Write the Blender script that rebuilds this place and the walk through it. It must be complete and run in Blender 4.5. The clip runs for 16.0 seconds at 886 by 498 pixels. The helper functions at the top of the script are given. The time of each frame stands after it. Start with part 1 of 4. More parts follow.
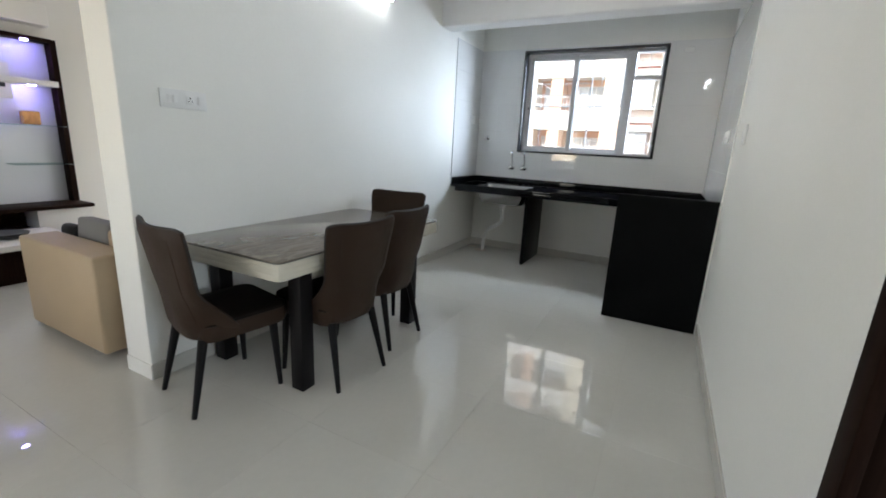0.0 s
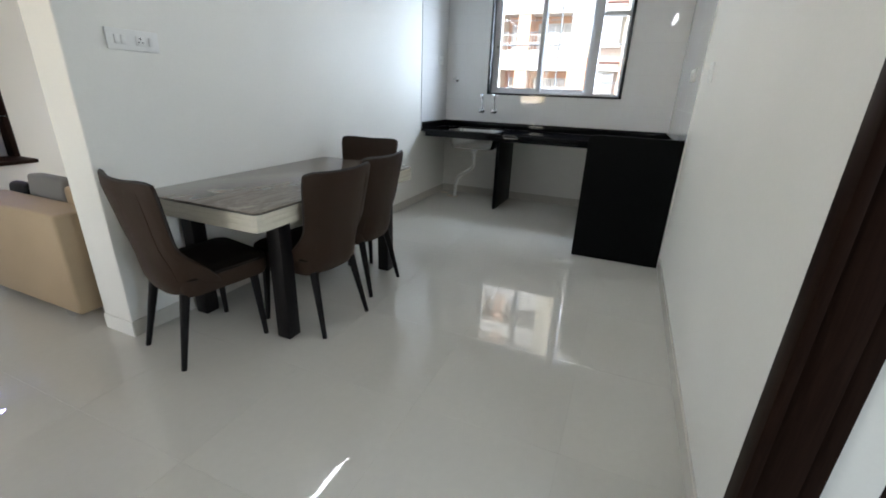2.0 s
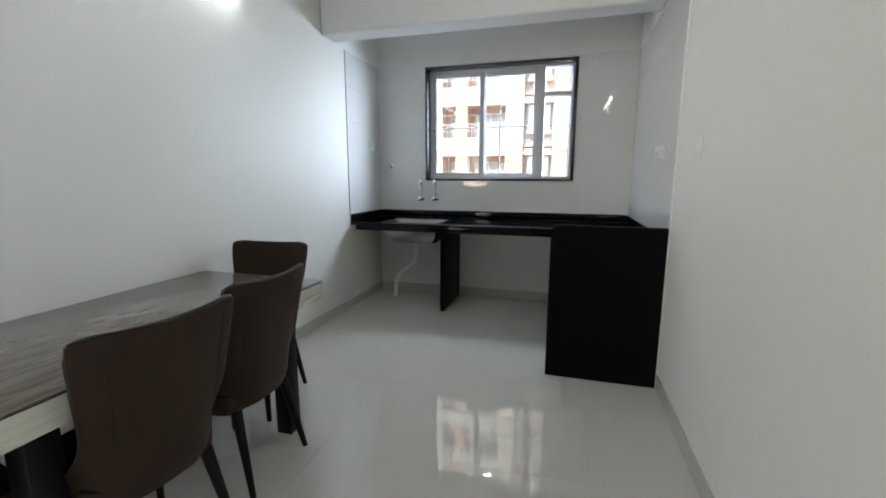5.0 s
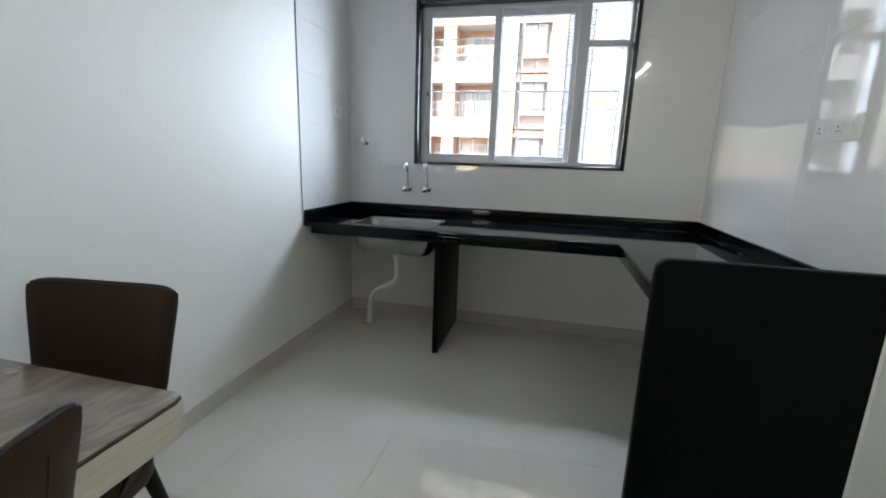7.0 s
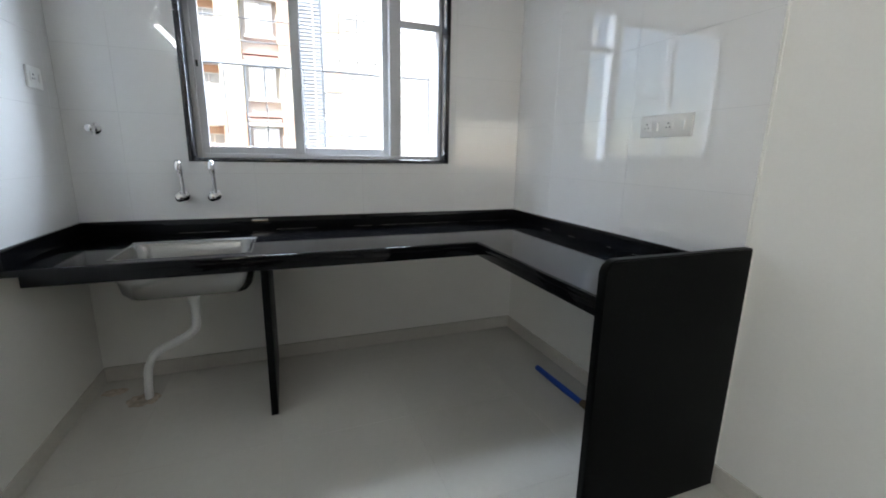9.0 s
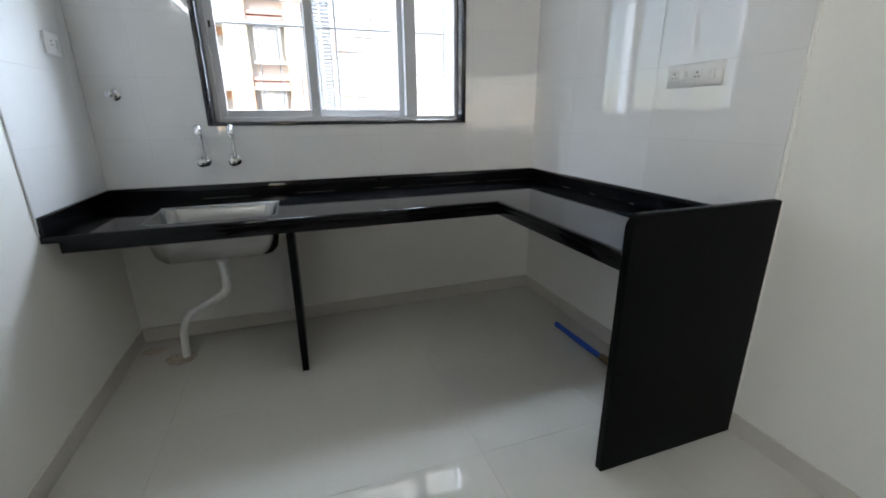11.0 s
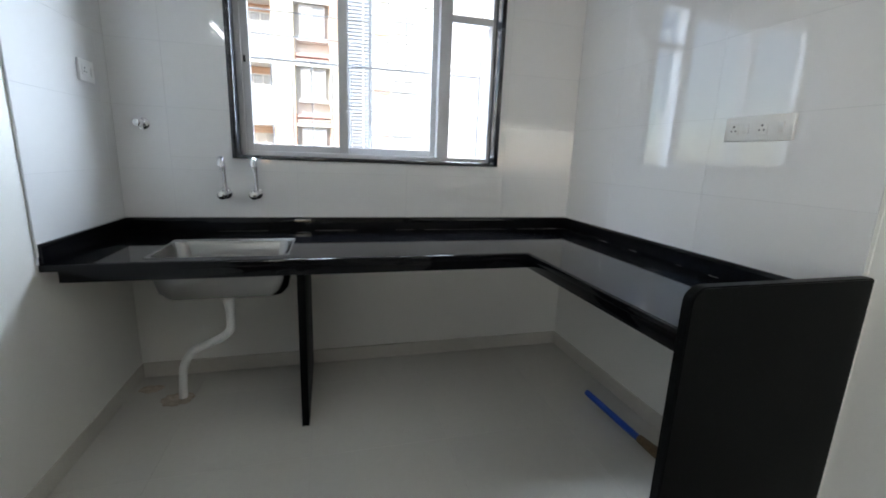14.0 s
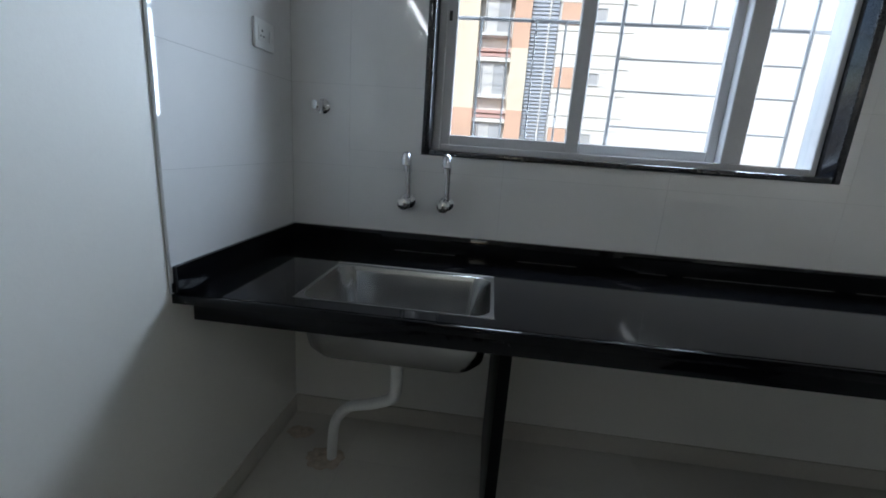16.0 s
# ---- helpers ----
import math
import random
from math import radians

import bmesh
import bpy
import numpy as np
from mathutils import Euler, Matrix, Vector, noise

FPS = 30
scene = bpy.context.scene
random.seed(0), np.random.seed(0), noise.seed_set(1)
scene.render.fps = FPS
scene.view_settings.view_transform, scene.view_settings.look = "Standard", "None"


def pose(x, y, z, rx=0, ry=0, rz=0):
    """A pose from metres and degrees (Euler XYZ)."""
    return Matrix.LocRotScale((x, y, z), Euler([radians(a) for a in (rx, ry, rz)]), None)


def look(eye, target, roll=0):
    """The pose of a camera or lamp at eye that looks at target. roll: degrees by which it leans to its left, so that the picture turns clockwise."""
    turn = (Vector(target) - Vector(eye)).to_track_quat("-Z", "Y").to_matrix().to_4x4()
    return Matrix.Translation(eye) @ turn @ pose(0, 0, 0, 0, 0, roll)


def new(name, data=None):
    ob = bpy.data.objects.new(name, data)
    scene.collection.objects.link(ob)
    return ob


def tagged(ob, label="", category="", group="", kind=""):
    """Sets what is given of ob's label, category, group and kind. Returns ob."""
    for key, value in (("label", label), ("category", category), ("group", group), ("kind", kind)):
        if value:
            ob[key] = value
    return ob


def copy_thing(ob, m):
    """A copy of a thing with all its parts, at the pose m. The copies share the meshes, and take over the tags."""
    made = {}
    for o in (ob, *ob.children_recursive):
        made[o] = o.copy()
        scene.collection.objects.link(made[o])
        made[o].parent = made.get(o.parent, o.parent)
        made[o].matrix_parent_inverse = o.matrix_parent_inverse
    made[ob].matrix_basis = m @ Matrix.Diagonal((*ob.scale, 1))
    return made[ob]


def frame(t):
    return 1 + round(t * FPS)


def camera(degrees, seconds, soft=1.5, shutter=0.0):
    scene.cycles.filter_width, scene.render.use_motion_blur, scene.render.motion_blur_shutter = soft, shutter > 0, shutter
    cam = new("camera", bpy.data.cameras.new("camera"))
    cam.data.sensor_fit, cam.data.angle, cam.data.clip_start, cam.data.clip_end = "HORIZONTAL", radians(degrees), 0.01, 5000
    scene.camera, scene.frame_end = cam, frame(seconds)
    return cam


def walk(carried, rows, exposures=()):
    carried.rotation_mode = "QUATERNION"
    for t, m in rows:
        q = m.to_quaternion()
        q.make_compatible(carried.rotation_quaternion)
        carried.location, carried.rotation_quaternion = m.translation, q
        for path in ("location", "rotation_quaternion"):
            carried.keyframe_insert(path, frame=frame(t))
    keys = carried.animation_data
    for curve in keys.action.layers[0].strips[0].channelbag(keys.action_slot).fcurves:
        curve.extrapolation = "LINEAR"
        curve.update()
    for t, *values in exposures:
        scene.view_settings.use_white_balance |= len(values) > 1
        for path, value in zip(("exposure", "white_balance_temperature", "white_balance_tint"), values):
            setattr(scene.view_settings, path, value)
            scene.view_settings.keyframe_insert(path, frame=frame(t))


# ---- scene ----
cam = camera(92.9, 16.0, soft=1.8)
U = 0.95      # metres to one unit of the plan
PATH = [
    (0, (0.205, -0.064, 1.311), (-0.741, 1.785, 0.802), 2.9),
    (0.5, (0.199, -0.106, 1.295), (-0.591, 1.748, 0.58), 3.8),
    (1, (0.166, -0.117, 1.291), (-0.556, 1.69, 0.401), 3.9),
    (1.5, (0.175, -0.112, 1.292), (-0.535, 1.673, 0.352), 3.2),
    (2, (0.18, -0.121, 1.304), (-0.586, 1.728, 0.551), 2.1),
    (2.5, (0.191, -0.138, 1.321), (-0.621, 1.784, 0.85), 1.0),
    (3, (0.186, -0.138, 1.324), (-0.622, 1.803, 0.934), 0.5),
    (3.5, (0.201, -0.047, 1.317), (-0.601, 1.898, 0.93), 0.1),
    (4, (0.179, 0.155, 1.332), (-0.612, 2.109, 0.969), 1.5),
    (4.5, (0.072, 0.426, 1.323), (-0.551, 2.442, 0.969), 1.3),
    (4.7, (0.037, 0.551, 1.321), (-0.563, 2.573, 0.967), 0.2),
    (6.8, (-0.453, 1.876, 1.303), (-0.936, 3.913, 0.87), 1.9),
    (7, (-0.486, 1.98, 1.323), (-0.972, 4.014, 0.875), 1.9),
    (7.5, (-0.693, 2.249, 1.324), (-0.846, 4.336, 0.879), 1.4),
    (8, (-0.824, 2.443, 1.321), (-0.594, 4.521, 0.865), 1.0),
    (8.5, (-0.943, 2.486, 1.332), (-0.464, 4.52, 0.873), 1.4),
    (9, (-1.042, 2.479, 1.335), (-0.301, 4.432, 0.87), 1.0),
    (9.5, (-1.074, 2.471, 1.337), (-0.276, 4.394, 0.848), 0.1),
    (10, (-1.066, 2.462, 1.325), (-0.333, 4.391, 0.763), -0.9),
    (10.2, (-1.072, 2.461, 1.316), (-0.388, 4.383, 0.672), -1.0),
    (12.3, (-1.101, 2.499, 1.333), (-0.449, 4.433, 0.692), 0.0),
    (12.5, (-1.083, 2.497, 1.333), (-0.445, 4.45, 0.738), 0.5),
    (13, (-1.082, 2.506, 1.334), (-0.499, 4.499, 0.821), 0.6),
    (13.5, (-1.07, 2.535, 1.335), (-0.493, 4.54, 0.863), 1.1),
    (14, (-1.021, 2.653, 1.328), (-0.466, 4.668, 0.872), 2.2),
    (14.5, (-0.987, 2.818, 1.351), (-0.656, 4.888, 0.919), 3.4),
    (15, (-1.06, 3.013, 1.332), (-1.01, 5.103, 0.878), 4.5),
    (15.5, (-1.172, 3.258, 1.333), (-1.171, 5.347, 0.873), 4.4),
    (16, (-1.24, 3.521, 1.322), (-1.448, 5.587, 0.809), 4.0),
]
EXPOSURES = [(0, 1.33, 6300, 10), (0.5, 1.45, 6300, 10), (1, 1.53, 6280, 9), (1.5, 1.51, 6280, 9), (2, 1.32, 6280, 10), (2.5, 1.26, 6300, 10), (3.5, 1.27, 6280, 10), (4.5, 1.14, 6320, 10), (6.8, 1.18, 6350, 10), (9, 1.3, 6400, 11),
             (13.5, 1.26, 6350, 11), (14.5, 1.27, 6300, 10), (15, 0.98, 6250, 10), (15.5, 0.69, 6150, 10), (16, 0.28, 6050, 9)]
walk(cam, [(t, look(Vector(eye) * U, Vector(target) * U, roll)) for t, eye, target, roll in PATH], EXPOSURES)

# ---- world, sun and large lights ----
world = bpy.data.worlds.new("sky")
scene.world = world
world.use_nodes = True
wn = world.node_tree.nodes
sky = wn.new("ShaderNodeTexSky")
sky.sky_type = "NISHITA"
sky.sun_disc = False
sky.sun_elevation, sky.sun_rotation = radians(35), radians(200)
world.node_tree.links.new(sky.outputs["Color"], wn["Background"].inputs["Color"])
wn["Background"].inputs["Strength"].default_value = 0.15

sun_data = bpy.data.lights.new("sun", "SUN")
sun_data.energy, sun_data.angle, sun_data.color = 2.9, radians(0.5), (1.0, 0.95, 0.88)
sun = new("sun", sun_data)
sun.matrix_world = look((-4.1, -11.3, 8.4), (0, 0, 0))


def area_lamp(name, eye, target, sx, sy, watts, color, spread=180):
    data = bpy.data.lights.new(name, "AREA")
    data.shape, data.size, data.size_y, data.energy, data.color = "RECTANGLE", sx * U, sy * U, watts, color
    data.spread = radians(spread)
    ob = new(name, data)
    ob.matrix_world = look(Vector(eye) * U, Vector(target) * U)
    return ob


# lamps standing in for kitchen window skylight, from above and from its open side
SKY = (0.73, 0.85, 1.0)
area_lamp("kitchen_sky_light", (-1.55, 6.0, 3.82), (0.2, 3.9, 0.9), 2.0, 1.0, 218, SKY)
area_lamp("kitchen_side_light", (1.1, 6.8, 2.15), (-1.9, 3.2, 1.2), 2.2, 2.1, 154, SKY)
# unseen fill lamp behind the view, added to brighten the east wall and floor
area_lamp("rear_fill_light", (-3.9, -3.45, 1.55), (0.6, 2.4, 1.6), 2.9, 1.7, 6.3, (1.0, 0.99, 0.955), 75)
# unseen lamp added beyond the doorway to lift the dining wall
area_lamp("bedroom_fill_light", (3.95, -0.7, 1.45), (-2.0, 1.6, 1.3), 2.2, 1.4, 24, (0.84, 0.92, 1.0))
# hidden lamp added to light the living room
area_lamp("living_fill_light", (-4.0, 4.32, 1.25), (-4.0, 2.0, 1.0), 2.4, 2.0, 5, (0.95, 0.97, 1.0))

# ---- materials ----
def material(name, color, rough=0.5, metal=0.0, grain=0.0, scale=60.0, stain=0.0, stain_scale=3.0, bump=0.0, bump_scale=200.0,
             coat=0.0, vary=0.0, spec=0.5, rough_vary=0.0):
    """A Principled material with fine grain, broad stains, fine relief and, for repeated pieces, a tone of each piece's own."""
    m = bpy.data.materials.new(name)
    m.use_nodes = True
    nodes, links = m.node_tree.nodes, m.node_tree.links
    b = nodes["Principled BSDF"]
    b.inputs["Roughness"].default_value = rough
    b.inputs["Metallic"].default_value = metal
    b.inputs["Coat Weight"].default_value = coat
    b.inputs["Coat Roughness"].default_value = 0.03
    b.inputs["Specular IOR Level"].default_value = spec
    coord = nodes.new("ShaderNodeTexCoord")
    value = None

    def noise_node(s, detail):
        n = nodes.new("ShaderNodeTexNoise")
        n.inputs["Scale"].default_value, n.inputs["Detail"].default_value = s, detail
        links.new(coord.outputs["Object"], n.inputs["Vector"])
        return n.outputs["Fac"]

    def spread(source, amount):
        r = nodes.new("ShaderNodeMapRange")
        r.inputs["From Min"].default_value, r.inputs["From Max"].default_value = 0.25, 0.75
        r.inputs["To Min"].default_value, r.inputs["To Max"].default_value = 1 - amount, 1 + amount
        links.new(source, r.inputs["Value"])
        return r.outputs["Result"]

    sources = []
    if grain:
        sources.append(spread(noise_node(scale, 6), grain))
    if stain:
        sources.append(spread(noise_node(stain_scale, 3), stain))
    if vary:
        info = nodes.new("ShaderNodeObjectInfo")
        r = nodes.new("ShaderNodeMapRange")
        r.inputs["To Min"].default_value, r.inputs["To Max"].default_value = 1 - vary, 1 + vary
        links.new(info.outputs["Random"], r.inputs["Value"])
        sources.append(r.outputs["Result"])
    for s in sources:
        if value is None:
            value = s
        else:
            mul = nodes.new("ShaderNodeMath")
            mul.operation = "MULTIPLY"
            links.new(value, mul.inputs[0])
            links.new(s, mul.inputs[1])
            value = mul.outputs[0]
    rgb = nodes.new("ShaderNodeRGB")
    rgb.outputs[0].default_value = (*color, 1)
    if value is not None:
        sc = nodes.new("ShaderNodeVectorMath")
        sc.operation = "SCALE"
        links.new(rgb.outputs[0], sc.inputs[0])
        links.new(value, sc.inputs["Scale"])
        links.new(sc.outputs[0], b.inputs["Base Color"])
    else:
        b.inputs["Base Color"].default_value = (*color, 1)
    if rough_vary:
        links.new(spread_to(nodes, links, noise_node(stain_scale * 2, 4), max(0.0, rough - rough_vary), rough + rough_vary), b.inputs["Roughness"])
    if bump:
        bn = nodes.new("ShaderNodeBump")
        bn.inputs["Strength"].default_value, bn.inputs["Distance"].default_value = bump, 0.002
        links.new(noise_node(bump_scale, 4), bn.inputs["Height"])
        links.new(bn.outputs["Normal"], b.inputs["Normal"])
    return m


def spread_to(nodes, links, source, low, high):
    r = nodes.new("ShaderNodeMapRange")
    r.inputs["From Min"].default_value, r.inputs["From Max"].default_value = 0.3, 0.7
    r.inputs["To Min"].default_value, r.inputs["To Max"].default_value = low, high
    links.new(source, r.inputs["Value"])
    return r.outputs["Result"]


def glowing(name, color, strength):
    m = bpy.data.materials.new(name)
    m.use_nodes = True
    b = m.node_tree.nodes["Principled BSDF"]
    b.inputs["Base Color"].default_value = (0.8, 0.8, 0.8, 1)
    b.inputs["Emission Color"].default_value = (*color, 1)
    b.inputs["Emission Strength"].default_value = strength
    return m


def clear_glass(name, tint=(1, 1, 1), gloss=0.06):
    m = bpy.data.materials.new(name)
    m.use_nodes = True
    nodes, links = m.node_tree.nodes, m.node_tree.links
    nodes.remove(nodes["Principled BSDF"])
    tr, gl, mix = nodes.new("ShaderNodeBsdfTransparent"), nodes.new("ShaderNodeBsdfGlossy"), nodes.new("ShaderNodeMixShader")
    tr.inputs["Color"].default_value = (*tint, 1)
    gl.inputs["Roughness"].default_value = 0.02
    mix.inputs["Fac"].default_value = gloss
    links.new(tr.outputs[0], mix.inputs[1])
    links.new(gl.outputs[0], mix.inputs[2])
    links.new(mix.outputs[0], nodes["Material Output"].inputs["Surface"])
    return m


def ramp_material(name, stops, scale, detail=8, distortion=1.5, rough=0.15, coat=0.3, stretch=(1, 1, 1), voronoi=False, bump=0.0, spec=0.5, turn=0.0):
    """Veined or speckled stone and streaked wood: a colour ramp over stretched noise."""
    m = bpy.data.materials.new(name)
    m.use_nodes = True
    nodes, links = m.node_tree.nodes, m.node_tree.links
    b = nodes["Principled BSDF"]
    b.inputs["Roughness"].default_value, b.inputs["Coat Weight"].default_value = rough, coat
    b.inputs["Coat Roughness"].default_value = 0.04
    b.inputs["Specular IOR Level"].default_value = spec
    coord, mp = nodes.new("ShaderNodeTexCoord"), nodes.new("ShaderNodeMapping")
    mp.inputs["Scale"].default_value = stretch
    mp.inputs["Rotation"].default_value = (0, 0, radians(turn))
    links.new(coord.outputs["Object"], mp.inputs["Vector"])
    if voronoi:
        t = nodes.new("ShaderNodeTexVoronoi")
        t.inputs["Scale"].default_value = scale
        out = t.outputs["Color"]
    else:
        t = nodes.new("ShaderNodeTexNoise")
        t.inputs["Scale"].default_value, t.inputs["Detail"].default_value, t.inputs["Distortion"].default_value = scale, detail, distortion
        out = t.outputs["Fac"]
    links.new(mp.outputs[0], t.inputs["Vector"])
    ramp = nodes.new("ShaderNodeValToRGB")
    e = ramp.color_ramp.elements
    for i, (p, c) in enumerate(stops):
        el = e[i] if i < 2 else e.new(p)
        el.position, el.color = p, (*c, 1)
    links.new(out, ramp.inputs["Fac"])
    links.new(ramp.outputs["Color"], b.inputs["Base Color"])
    if bump:
        bn = nodes.new("ShaderNodeBump")
        bn.inputs["Strength"].default_value, bn.inputs["Distance"].default_value = bump, 0.001
        links.new(out, bn.inputs["Height"])
        links.new(bn.outputs["Normal"], b.inputs["Normal"])
    return m


M_PAINT = material("wall_paint", (0.82, 0.812, 0.765), 0.55, grain=0.012, scale=90, stain=0.02, stain_scale=1.3, bump=0.12, bump_scale=160)
M_CREAM = material("cream_wall_paint", (0.80, 0.76, 0.68), 0.55, grain=0.012, scale=90, stain=0.02, stain_scale=1.3, bump=0.12, bump_scale=160)
M_CEIL = material("ceiling_paint", (0.84, 0.84, 0.83), 0.7, grain=0.01, scale=70, stain=0.02, bump=0.1)
M_FLOOR = material("floor_tile", (0.595, 0.578, 0.522), 0.006, grain=0.015, scale=35, stain=0.025, stain_scale=2.0, vary=0.012, spec=0.8, rough_vary=0.004)
M_GROUT = material("floor_grout", (0.44, 0.42, 0.38), 0.7, grain=0.05)
M_WTILE = material("wall_tile", (0.80, 0.80, 0.79), 0.028, grain=0.008, scale=30, stain=0.012, vary=0.008, bump=0.03, bump_scale=8, spec=1.0)
M_WGROUT = material("wall_grout", (0.58, 0.58, 0.57), 0.7, grain=0.04)
M_SKIRT = material("skirting_tile", (0.60, 0.575, 0.515), 0.2, grain=0.03, scale=50, stain=0.04)
M_GRANITE = ramp_material("black_granite", [(0.0, (0.003, 0.003, 0.004)), (0.90, (0.006, 0.006, 0.007)), (0.99, (0.018, 0.018, 0.022))], 420, rough=0.05, coat=0.0, voronoi=True, spec=0.23)
M_GRANITE_SIDE = ramp_material("black_granite_slab", [(0.0, (0.003, 0.003, 0.003)), (0.86, (0.0045, 0.005, 0.005)), (0.97, (0.02, 0.02, 0.023))], 420, rough=0.34, coat=0.0, voronoi=True, spec=0.05)
M_GRANITE_GREY = ramp_material("window_granite", [(0.0, (0.010, 0.011, 0.014)), (0.7, (0.020, 0.021, 0.026)), (1.0, (0.06, 0.06, 0.07))], 300, rough=0.15, coat=0.4, voronoi=True)
M_ALU = material("grey_aluminium", (0.60, 0.60, 0.61), 0.38, metal=0.0, grain=0.03, scale=120, stain=0.05)
M_GRILL = material("painted_grill", (0.46, 0.46, 0.47), 0.45, grain=0.04, scale=80)
M_GLASS = clear_glass("window_glass", (0.97, 0.98, 0.98), 0.022)
M_SHELF_GLASS = clear_glass("shelf_glass", (0.75, 0.85, 0.85), 0.15)
M_STEEL = material("brushed_steel", (0.30, 0.297, 0.29), 0.22, metal=1.0, grain=0.03, scale=140, stain=0.03, stain_scale=5, rough_vary=0.02)
M_CHROME = material("chrome", (0.78, 0.78, 0.80), 0.07, metal=1.0, stain=0.03)
M_PVC = material("white_plastic", (0.78, 0.78, 0.76), 0.35, grain=0.015, scale=60, stain=0.03)
M_PIPE = material("waste_pipe_plastic", (0.74, 0.74, 0.72), 0.4, grain=0.03, scale=90, stain=0.06, stain_scale=12)
M_DARKHOLE = material("socket_hole", (0.03, 0.03, 0.03), 0.6, grain=0.1)
M_LEATHER = material("brown_leatherette", (0.034, 0.0200, 0.0128), 0.48, grain=0.10, scale=220, stain=0.10, stain_scale=5, bump=0.5, bump_scale=420, spec=0.16)
M_SEAT = material("black_brown_leatherette", (0.011, 0.008, 0.0065), 0.55, grain=0.12, scale=220, stain=0.10, stain_scale=5, bump=0.5, bump_scale=420, spec=0.06)
M_GREYFAB = material("grey_cushion_fabric", (0.21, 0.20, 0.19), 0.85, grain=0.08, scale=240, stain=0.06, bump=0.4, bump_scale=300)
M_SEAM = material("leatherette_seam", (0.008, 0.006, 0.005), 0.5, grain=0.1)
M_BLACKWOOD = material("black_stained_wood", (0.007, 0.006, 0.006), 0.4, grain=0.2, scale=60, stain=0.15, spec=0.15)
M_MARBLE = ramp_material("brown_marble", [(0.30, (0.085, 0.070, 0.055)), (0.41, (0.148, 0.121, 0.095)), (0.50, (0.22, 0.180, 0.141)), (0.56, (0.135, 0.115, 0.092)), (0.64, (0.25, 0.208, 0.166)), (0.74, (0.33, 0.29, 0.24))], 8.0,
                         detail=6, distortion=1.0, rough=0.16, coat=0.2, stretch=(1.0, 0.42, 1.0), spec=0.4, turn=-38)
M_TABLE_EDGE = material("cream_lacquer", (0.57, 0.535, 0.44), 0.25, grain=0.03, scale=40, stain=0.04, coat=0.3)
M_SOFA = material("beige_leatherette", (0.44, 0.33, 0.205), 0.45, grain=0.04, scale=180, stain=0.06, bump=0.35, bump_scale=300)
M_SOFA_TOP = material("pale_cushion_fabric", (0.40, 0.38, 0.36), 0.8, grain=0.08, scale=260, stain=0.06, bump=0.4, bump_scale=300)
M_WENGE = ramp_material("dark_brown_laminate", [(0.2, (0.011, 0.0052, 0.0036)), (0.5, (0.016, 0.008, 0.0055)), (0.8, (0.022, 0.0115, 0.008))], 9, rough=0.45, coat=0.0, spec=0.03, stretch=(8, 8, 0.5), bump=0.08)
M_WHITELAM = material("white_laminate", (0.74, 0.71, 0.66), 0.3, grain=0.015, scale=50, stain=0.02)
M_UNITBACK = material("white_gloss_panel", (0.75, 0.75, 0.78), 0.25, grain=0.01, stain=0.02)
M_BLUE = material("blue_plastic", (0.015, 0.07, 0.42), 0.4, grain=0.05, scale=80, stain=0.05)
M_BRISTLE = material("broom_fibre", (0.16, 0.11, 0.06), 0.9, grain=0.3, scale=150)
M_TUBE = glowing("tube_glow", (0.93, 0.96, 1.0), 9.5)
M_LED = glowing("led_glow", (0.32, 0.28, 1.0), 45.0)
M_GOLD = ramp_material("amber_glass", [(0.2, (0.45, 0.16, 0.03)), (0.6, (0.70, 0.33, 0.08)), (0.9, (0.85, 0.55, 0.2))], 12, rough=0.15, coat=0.5)
M_BLACK = material("black_plastic", (0.015, 0.015, 0.015), 0.4, grain=0.1)
M_SEAL = material("white_sealant", (0.30, 0.29, 0.27), 0.6, grain=0.1, scale=60)
M_CAULK = material("white_caulk", (0.70, 0.69, 0.66), 0.5, grain=0.06, scale=50, stain=0.06, stain_scale=8)
M_MORTAR = material("rough_mortar", (0.46, 0.39, 0.31), 0.85, grain=0.2, scale=40, stain=0.15, stain_scale=10, bump=0.6, bump_scale=80)
M_F_CREAM = material("facade_cream", (0.72, 0.68, 0.60), 0.8, grain=0.06, scale=4, stain=0.08, stain_scale=0.4)
M_F_WHITE = material("facade_white", (0.80, 0.79, 0.77), 0.8, grain=0.05, scale=4, stain=0.08, stain_scale=0.4)
M_F_ORANGE = material("facade_orange", (0.71, 0.47, 0.35), 0.8, grain=0.06, scale=4, stain=0.08, stain_scale=0.4)
M_F_YELLOW = material("facade_yellow", (0.78, 0.71, 0.57), 0.8, grain=0.06, scale=4, stain=0.08, stain_scale=0.4)
M_F_BAND = material("facade_red_band", (0.62, 0.40, 0.36), 0.8, grain=0.06, scale=4, stain=0.08)
M_F_LOUVRE = material("blue_grey_louvre", (0.50, 0.55, 0.64), 0.5, grain=0.05, scale=6)
# glass and frame tones raised to put outdoor haze and glare into the colour
M_F_GLASS = material("facade_hazed_glass", (0.47, 0.48, 0.50), 0.15, grain=0.1, scale=2)
M_F_FRAME = material("facade_window_frame", (0.68, 0.68, 0.68), 0.5, grain=0.04)
M_GROUND = material("dusty_ground", (0.25, 0.22, 0.18), 0.9, grain=0.2, scale=1.5, stain=0.15, stain_scale=0.2)
M_PANEL_LIGHT = glowing("panel_glow", (0.94, 0.97, 1.0), 12.0)
